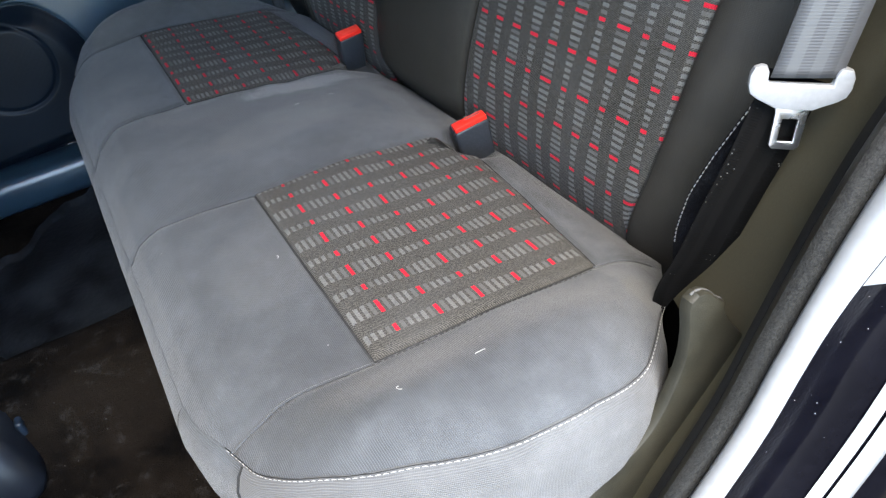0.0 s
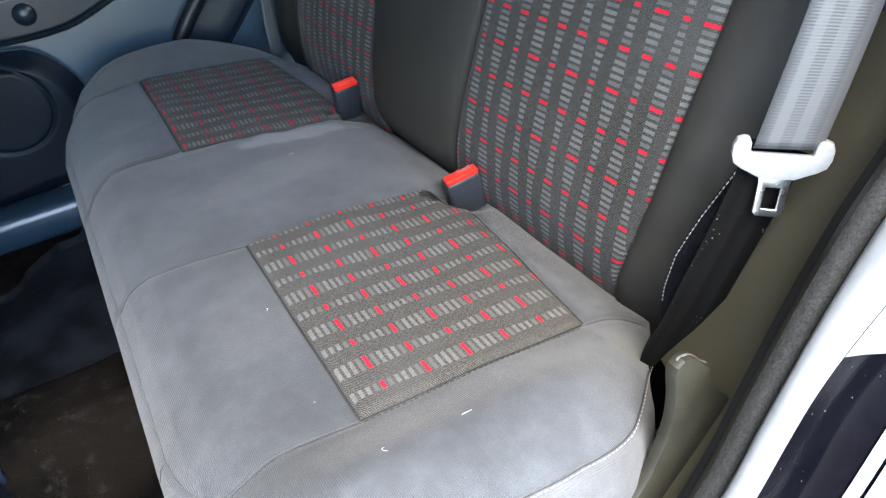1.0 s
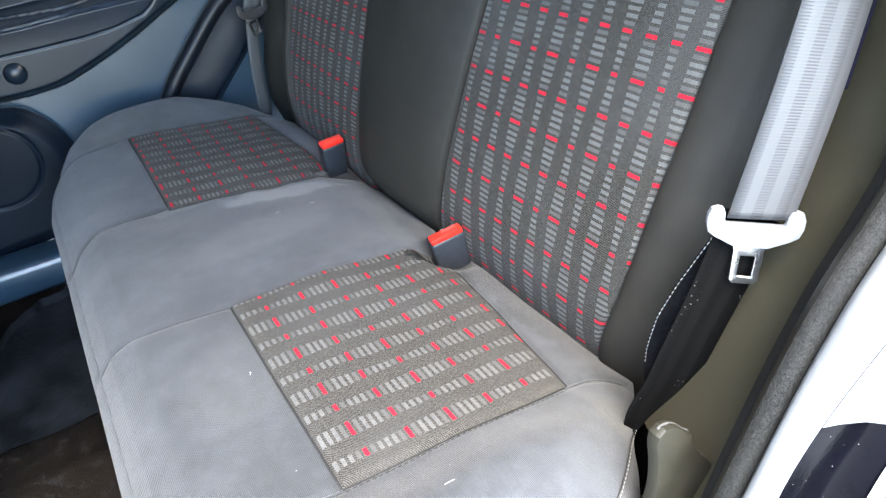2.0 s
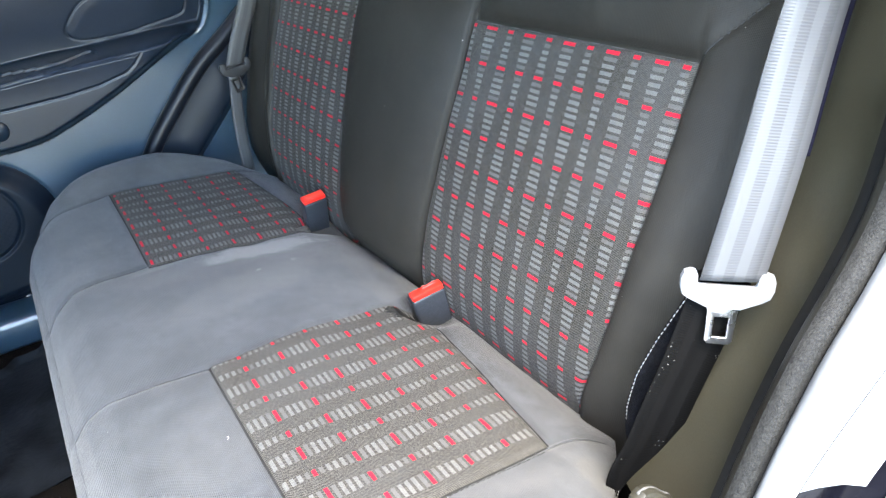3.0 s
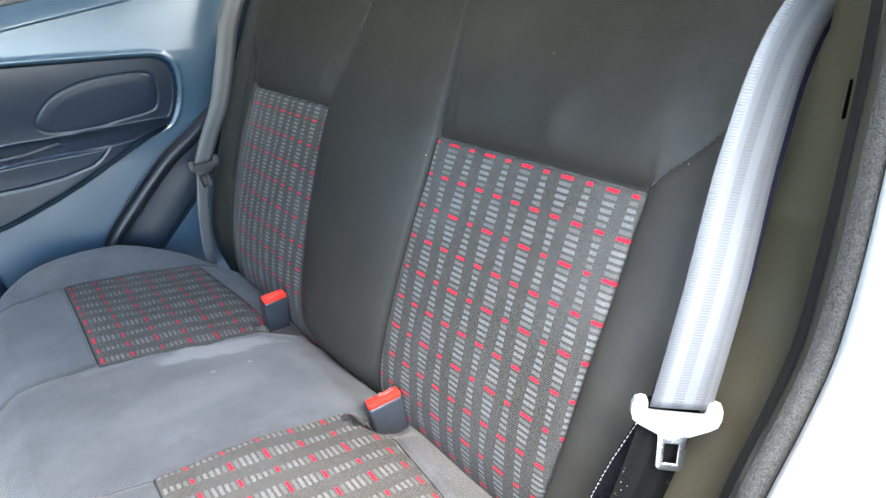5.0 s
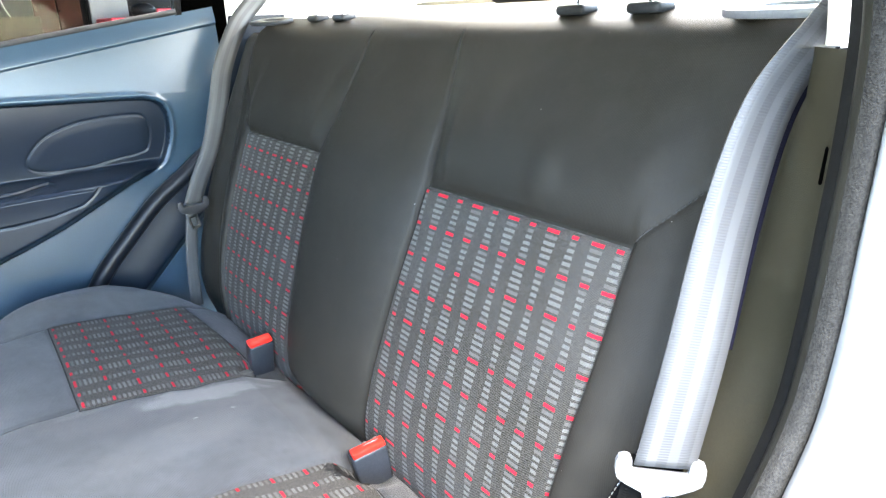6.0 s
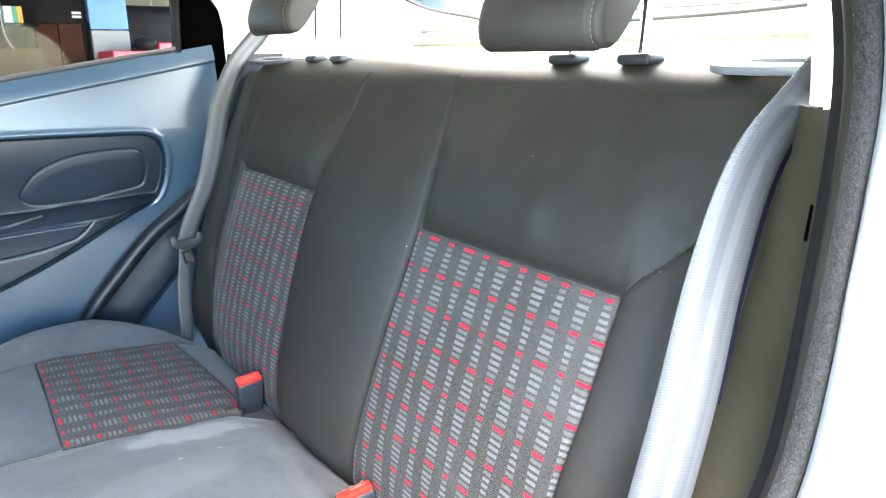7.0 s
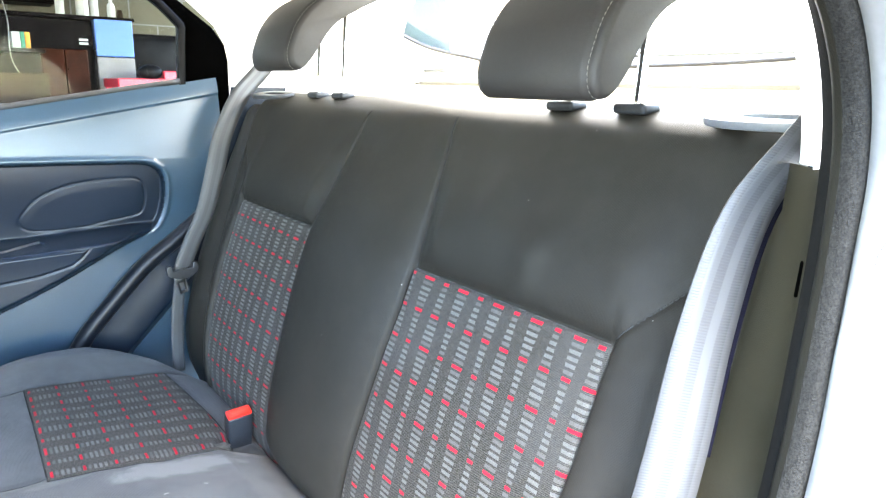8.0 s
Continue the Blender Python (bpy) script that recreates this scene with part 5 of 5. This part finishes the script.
ob = sheet("pillar_trim_foot", foot[ks], TRIM_DARK_WARM, None, "", rim_uv(FOOT)[ks], flip=False)
tagged(ob, "dark olive-grey plastic trim along the door seal", "trim", kind="structure")

# hooked cover over the belt anchor
hook = [(0.10, 0.515), (0.133, 0.533), (0.158, 0.546), (0.176, 0.565), (0.190, 0.596), (0.198, 0.626), (0.198, 0.655), (0.194, 0.682), (0.196, 0.693), (0.205, 0.696), (0.216, 0.690), (0.227, 0.677), (0.235, 0.669), (0.236, 0.660), (0.250, 0.636), (0.271, 0.606), (0.290, 0.575),
        (0.275, 0.560), (0.245, 0.51), (0.205, 0.455), (0.16, 0.42), (0.10, 0.42)]
hk = part("anchor_cover", plate_bm([tuple(p) for p in smooth_line(hook, 90, True)], 0.012, frame_of((0, -0.633, 0), (1, 0, 0), (0, 0, 1)), 0.003), COVER_SHADE, None, "dusty olive-grey plastic cover beside the cushion")
tagged(hk, category="trim", kind="structure")
worn = smooth_line([(0.199, -0.6385, 0.6945), (0.206, -0.6385, 0.6950), (0.216, -0.6385, 0.6888), (0.2265, -0.6385, 0.677), (0.2345, -0.6385, 0.669), (0.2355, -0.6385, 0.660), (0.250, -0.6385, 0.6355), (0.271, -0.6385, 0.6055), (0.288, -0.6385, 0.578)], 60)
sweep("worn_edge", worn, circle(0.0013, 6), (0, 1, 0), DUST, hk, "rubbed dusty edge")
ob = part("sill_trim", box_bm((0.95, 0.075, 0.09), (-0.36, -0.655, 0.34), 0.018, 3), TRIM_DARK_WARM, None, "dark plastic door sill trim")
tagged(ob, category="trim", kind="structure")

# ---- behind the backrest ----
ob = part("parcel_shelf", box_bm((0.36, 1.28, 0.02), (0.79, 0, 1.130), 0.006, 2), SHELF, None, "cream felt parcel shelf behind the backrest")
tagged(ob, category="parcel shelf", kind="structure")
shelf_ob = ob
for x, z, r in ((0.70, 1.138, 0.010), (0.78, 1.144, 0.011), (0.86, 1.150, 0.012)):
    ln = [(x, y, z) for y in np.linspace(-0.60, 0.60, 30)]
    sweep("shelf_rib", ln, circle(r, 14, 1.8), (1, 0, 0), SHELF, shelf_ob, "rounded shelf rib")
hatch = thing("tailgate", (0.97, 0, 0.9), "pale trimmed tailgate with sloping rear window", "tailgate", kind="structure")
part("lower_trim", box_bm((0.06, 1.30, 0.34), (0.99, 0, 1.03), 0.012, 2), TRIM_GATE, hatch, "cream trim under the window")


# Raised olive-grey strips stand in for the shade of grooves.
for z, h in ((1.2255, 0.005), (1.209, 0.010), (1.177, 0.008)):
    part("trim_groove", box_bm((0.004, 1.24, h), (0.9555 if z > 1.2 else 0.930, 0, z), 0.0012, 1), GROOVE, hatch, "olive-grey strip painting a groove's shade", False)


def slope(y, z):
    """The rear window's plane leans forward as it rises."""
    return (0.95 - (z - 1.20) * 0.75, y, z)


WIN = smooth_line([(-0.52, 1.232), (-0.30, 1.215), (0.0, 1.210), (0.30, 1.215), (0.363, 1.231), (0.521, 1.259), (0.623, 1.302), (0.672, 1.345), (0.66, 1.385), (0.44, 1.41), (0.0, 1.42), (-0.44, 1.41), (-0.52, 1.385), (-0.548, 1.32), (-0.54, 1.262)], 120, True)
outer = []
for y, z in WIN:
    outer.append((y * 1.22, 1.315 + (z - 1.315) * 1.36))
verts = [slope(y, z) for y, z in WIN] + [slope(y, z) for y, z in outer]
n_ = len(WIN)
mesh_ob("window_surround", verts, [(k, (k + 1) % n_, n_ + (k + 1) % n_, n_ + k) for k in range(n_)], TRIM_LIGHT, hatch, "pale surround", False)
wl = np.array([slope(y, z) for y, z in [*WIN, WIN[0]]])
sweep("window_rubber", wl, circle(0.0035, 8), (1, 0, 0.4), RUBBER, hatch, "black window rubber")
gl = mesh_ob("pane", [slope(y, z) for y, z in WIN], [tuple(range(n_))], GLASS, hatch, "clear rear glass", False)
gl.visible_shadow = False

# far upper pillar trim
VZ = np.linspace(1.085, 1.44, 50)
vx = np.interp(VZ, [1.085, 1.139, 1.216, 1.252, 1.288, 1.325, 1.340, 1.40, 1.44], [0.476, 0.481, 0.480, 0.470, 0.445, 0.395, 0.375, 0.28, 0.20])
VX = vx[:, None] + pu[None, :] * (0.86 - vx[:, None])
VZ2 = np.repeat(VZ[:, None], 70, 1)
VY = 0.712 - 0.018 * smoothstep(VX - vx[:, None], 0.0, 0.03) - 0.10 * smoothstep(VZ2, 1.18, 1.50) - 0.10 * smoothstep(VX, 0.55, 0.86)
ob = sheet("pillar_trim_upper", np.stack([VX, VY, VZ2], 2), TRIM_LIGHT, None, "", np.stack([VX, VZ2], 2))
tagged(ob, "pale cream upper pillar trim", "trim", kind="structure")

# roof lining, boot sides, front bulkhead with windscreen opening
# The lining is unseen; its blue-grey tone cools the bounce light.
ob = part("roof_lining", box_bm((2.15, 1.30, 0.03), (-0.35, 0, 1.455), 0.01, 2), LINING, None, "pale cloth roof lining")
tagged(ob, category="roof lining", kind="structure")
# Front sides rise unseen to the roof to block side-window light.
for nm, size, place in (("boot_side", (0.36, 0.03, 0.80), (0.82, 0.70, 0.72)), ("boot_side", (0.36, 0.03, 0.80), (0.82, -0.70, 0.72)), ("bulkhead", (0.04, 1.40, 0.70), (-1.42, 0, 0.655)),
                        ("front_side_block", (0.60, 0.04, 1.16), (-1.09, 0.735, 0.885)), ("front_side_block", (0.60, 0.04, 1.16), (-1.09, -0.735, 0.885)), ("underbody", (2.5, 1.42, 0.04), (-0.2, 0, 0.24))):
    ob = part(nm, box_bm(size, place, 0.008, 1), PLASTIC_DARK if nm != "underbody" else BLACK_METAL, None, "plain dark inner wall of the car", False)
    tagged(ob, category="car wall", kind="structure")

# Unseen front seat backs, added to shade the footwell and lower backrest.
for y in (-0.36, 0.36):
    ob = part("unseen_front_seat_back", box_bm((0.24, 0.48, 0.73), (-0.64, y, 0.665), 0.06, 3), CLOTH_BACK, None, "plain unseen front seat back that blocks light")
    tagged(ob, category="car wall", kind="structure")
ob = part("centre_pillar", box_bm((0.12, 0.06, 1.1), (-0.66, -0.70, 0.85), 0.015, 2), PLASTIC_DARK, None, "plain dark centre pillar")
tagged(ob, category="car wall", kind="structure")
ob = part("centre_pillar", box_bm((0.12, 0.06, 1.1), (-0.80, 0.70, 0.85), 0.015, 2), PLASTIC_DARK, None, "plain dark centre pillar")
tagged(ob, category="car wall", kind="structure")

# ---- workshop furniture seen through the far window ----
cab = thing("wall_cabinet", (0.1, 3.8, 0), "dark wooden cabinet with a blue and grey end", "cabinet")
part("carcass", box_bm((1.10, 0.50, 1.50), (0.14, 3.82, 0.75), 0.006, 1), DARK_WOOD, cab, "", False)
part("end_panel", box_bm((0.20, 0.46, 0.205), (0.795, 3.76, 1.408), 0.004, 1), BLUE_BOARD, cab, "bright blue upper end panel", False)
part("end_panel", box_bm((0.20, 0.46, 1.30), (0.795, 3.76, 0.65), 0.004, 1), GREY_BOARD, cab, "grey lower end panel", False)
part("top", box_bm((1.34, 0.54, 0.02), (0.24, 3.80, 1.512), 0.004, 1), DARK_WOOD, cab, "", False)
part("shelf", box_bm((0.56, 0.26, 0.02), (0.14, 3.45, 1.316), 0.002, 1), DARK_WOOD, cab, "", False)
for x0, x1, kx in ((0.416, 0.528, 0.432), (0.531, 0.646, 0.545)):
    door_c = part("cabinet_door", box_bm((x1 - x0, 0.02, 0.34), ((x0 + x1) / 2, 3.525, 1.165), 0.004, 1), WOOD, cab, "glossy reddish brown wooden door", False)
    part("knob", rod_bm((kx, 3.495, 1.23), (kx, 3.515, 1.23), 0.006, 10), CARTON, door_c)
part("cabinet_door", box_bm((0.11, 0.02, 0.40), (0.735, 3.545, 1.145), 0.004, 1), DARK_WOOD, cab, "", False)
for z in (1.372, 1.392):
    part("paper_label", box_bm((0.045, 0.004, 0.012), (0.64, 3.567, z)), WHITE_PAPER, cab, "small white label", False)
crt = part("carton", box_bm((0.36, 0.30, 0.15), (0.225, 3.33, 1.125), 0.004, 1), CARTON, None, "brown cardboard carton beside the cabinet", False)
tagged(crt, category="box")
bench = thing("work_bench", (0.2, 3.4, 0), "dark bench with boxes on it", "bench")
part("bench_top", box_bm((0.60, 0.5, 0.03), (0.22, 3.35, 1.035), 0.004, 1), DARK_WOOD, bench, "", False)
for x in (-0.05, 0.48):
    for y in (3.14, 3.56):
        part("leg", box_bm((0.04, 0.04, 1.02), (x, y, 0.51)), BLACK_METAL, bench, "", False)
for x, w, mt, nm in ((0.302, 0.038, WHITE_PAPER, "white"), (0.3325, 0.020, GREEN_CARD, "green"), (0.355, 0.022, ORANGE_CARD, "orange")):
    ob = part("small_carton", box_bm((w, 0.06, 0.085), (x, 3.47, 1.3685), 0.002, 1), mt, None, nm + " small packet on the cabinet shelf", False)
    tagged(ob, category="packet", group="packets on the shelf")
red = thing("tool_trolley", (0.95, 3.3, 0), "red metal tool trolley", "trolley")
part("tray", box_bm((0.34, 0.40, 0.05), (0.88, 3.30, 1.16), 0.006, 1), RED_METAL, red, "", False)
part("tray", box_bm((0.20, 0.30, 0.05), (1.08, 3.40, 1.205), 0.006, 1), RED_METAL, red, "", False)
for x in (0.73, 1.15):
    for y in (3.14, 3.46):
        part("leg", box_bm((0.03, 0.03, 1.14), (x, y, 0.57)), RED_METAL, red, "", False)
# Round black helmet lying on the trolley.
hel = bmesh.new()
bmesh.ops.create_uvsphere(hel, u_segments=20, v_segments=12, radius=0.06)
bmesh.ops.scale(hel, vec=(1.1, 1.0, 0.7), verts=hel.verts)
bmesh.ops.translate(hel, vec=(0.92, 3.30, 1.222), verts=hel.verts)
ob = part("helmet", hel, BLACK_METAL, None, "round glossy black helmet on the trolley")
tagged(ob, category="machine part")
eng = part("engine_block", box_bm((0.50, 0.40, 0.26), (1.14, 4.0, 1.33), 0.05, 3), BLACK_METAL, None, "dark machine block on a stand")
tagged(eng, category="machine")
ob = part("machine_stand", box_bm((0.44, 0.36, 1.20), (1.14, 4.0, 0.60), 0.01, 1), BLACK_METAL, None, "dark metal machine stand", False)
tagged(ob, category="stand")
for x, r in ((0.69, 0.028), (0.83, 0.042), (0.905, 0.028)):
    ob = part("pipe", rod_bm((x, 4.7, 0), (x, 4.7, 2.16), r, 16), WHITE_PAPER, None, "pale vertical pipe by the workshop wall")
    tagged(ob, category="pipe", group="wall pipes")


def turned(name, profile, place, mat, label, category):
    """A turned vessel: radius and height pairs round the upright axis."""
    pts = np.array([[(place[0] + r * math.cos(a_), place[1] + r * math.sin(a_), place[2] + z) for a_ in np.linspace(0, 2 * math.pi, 21)] for r, z in profile])
    return tagged(sheet(name, pts, mat), label, category)


turned("bottle", [(0.0, 0), (0.022, 0.002), (0.023, 0.07), (0.020, 0.09), (0.010, 0.105), (0.010, 0.135), (0.0, 0.137)], (0.842, 3.80, 1.523), WHITE_PAPER, "white bottle standing on the cabinet top", "bottle")
turned("jar", [(0.0, 0), (0.016, 0.002), (0.017, 0.045), (0.013, 0.052), (0.013, 0.062), (0.0, 0.064)], (0.884, 3.78, 1.523), CARTON, "small tan jar standing on the cabinet top", "jar")
ob = part("wall_shelf", box_bm((1.3, 0.25, 0.14), (0.02, 4.87, 1.75), 0.004, 1), DARK_WOOD, None, "dark shelf fixed on the workshop wall", False)
tagged(ob, category="shelf", kind="structure")
cable = smooth_line([(0.245, 3.30, 1.58), (0.262, 3.28, 1.45), (0.255, 3.26, 1.33), (0.262, 3.25, 1.25), (0.30, 3.24, 1.17), (0.345, 3.22, 1.10), (0.36, 3.2, 1.055)], 50)
ob = sweep("cable", cable, circle(0.0025, 8), (0, 1, 0), CONCRETE)
tagged(ob, "thin grey cable hanging before the cabinet", "cable")
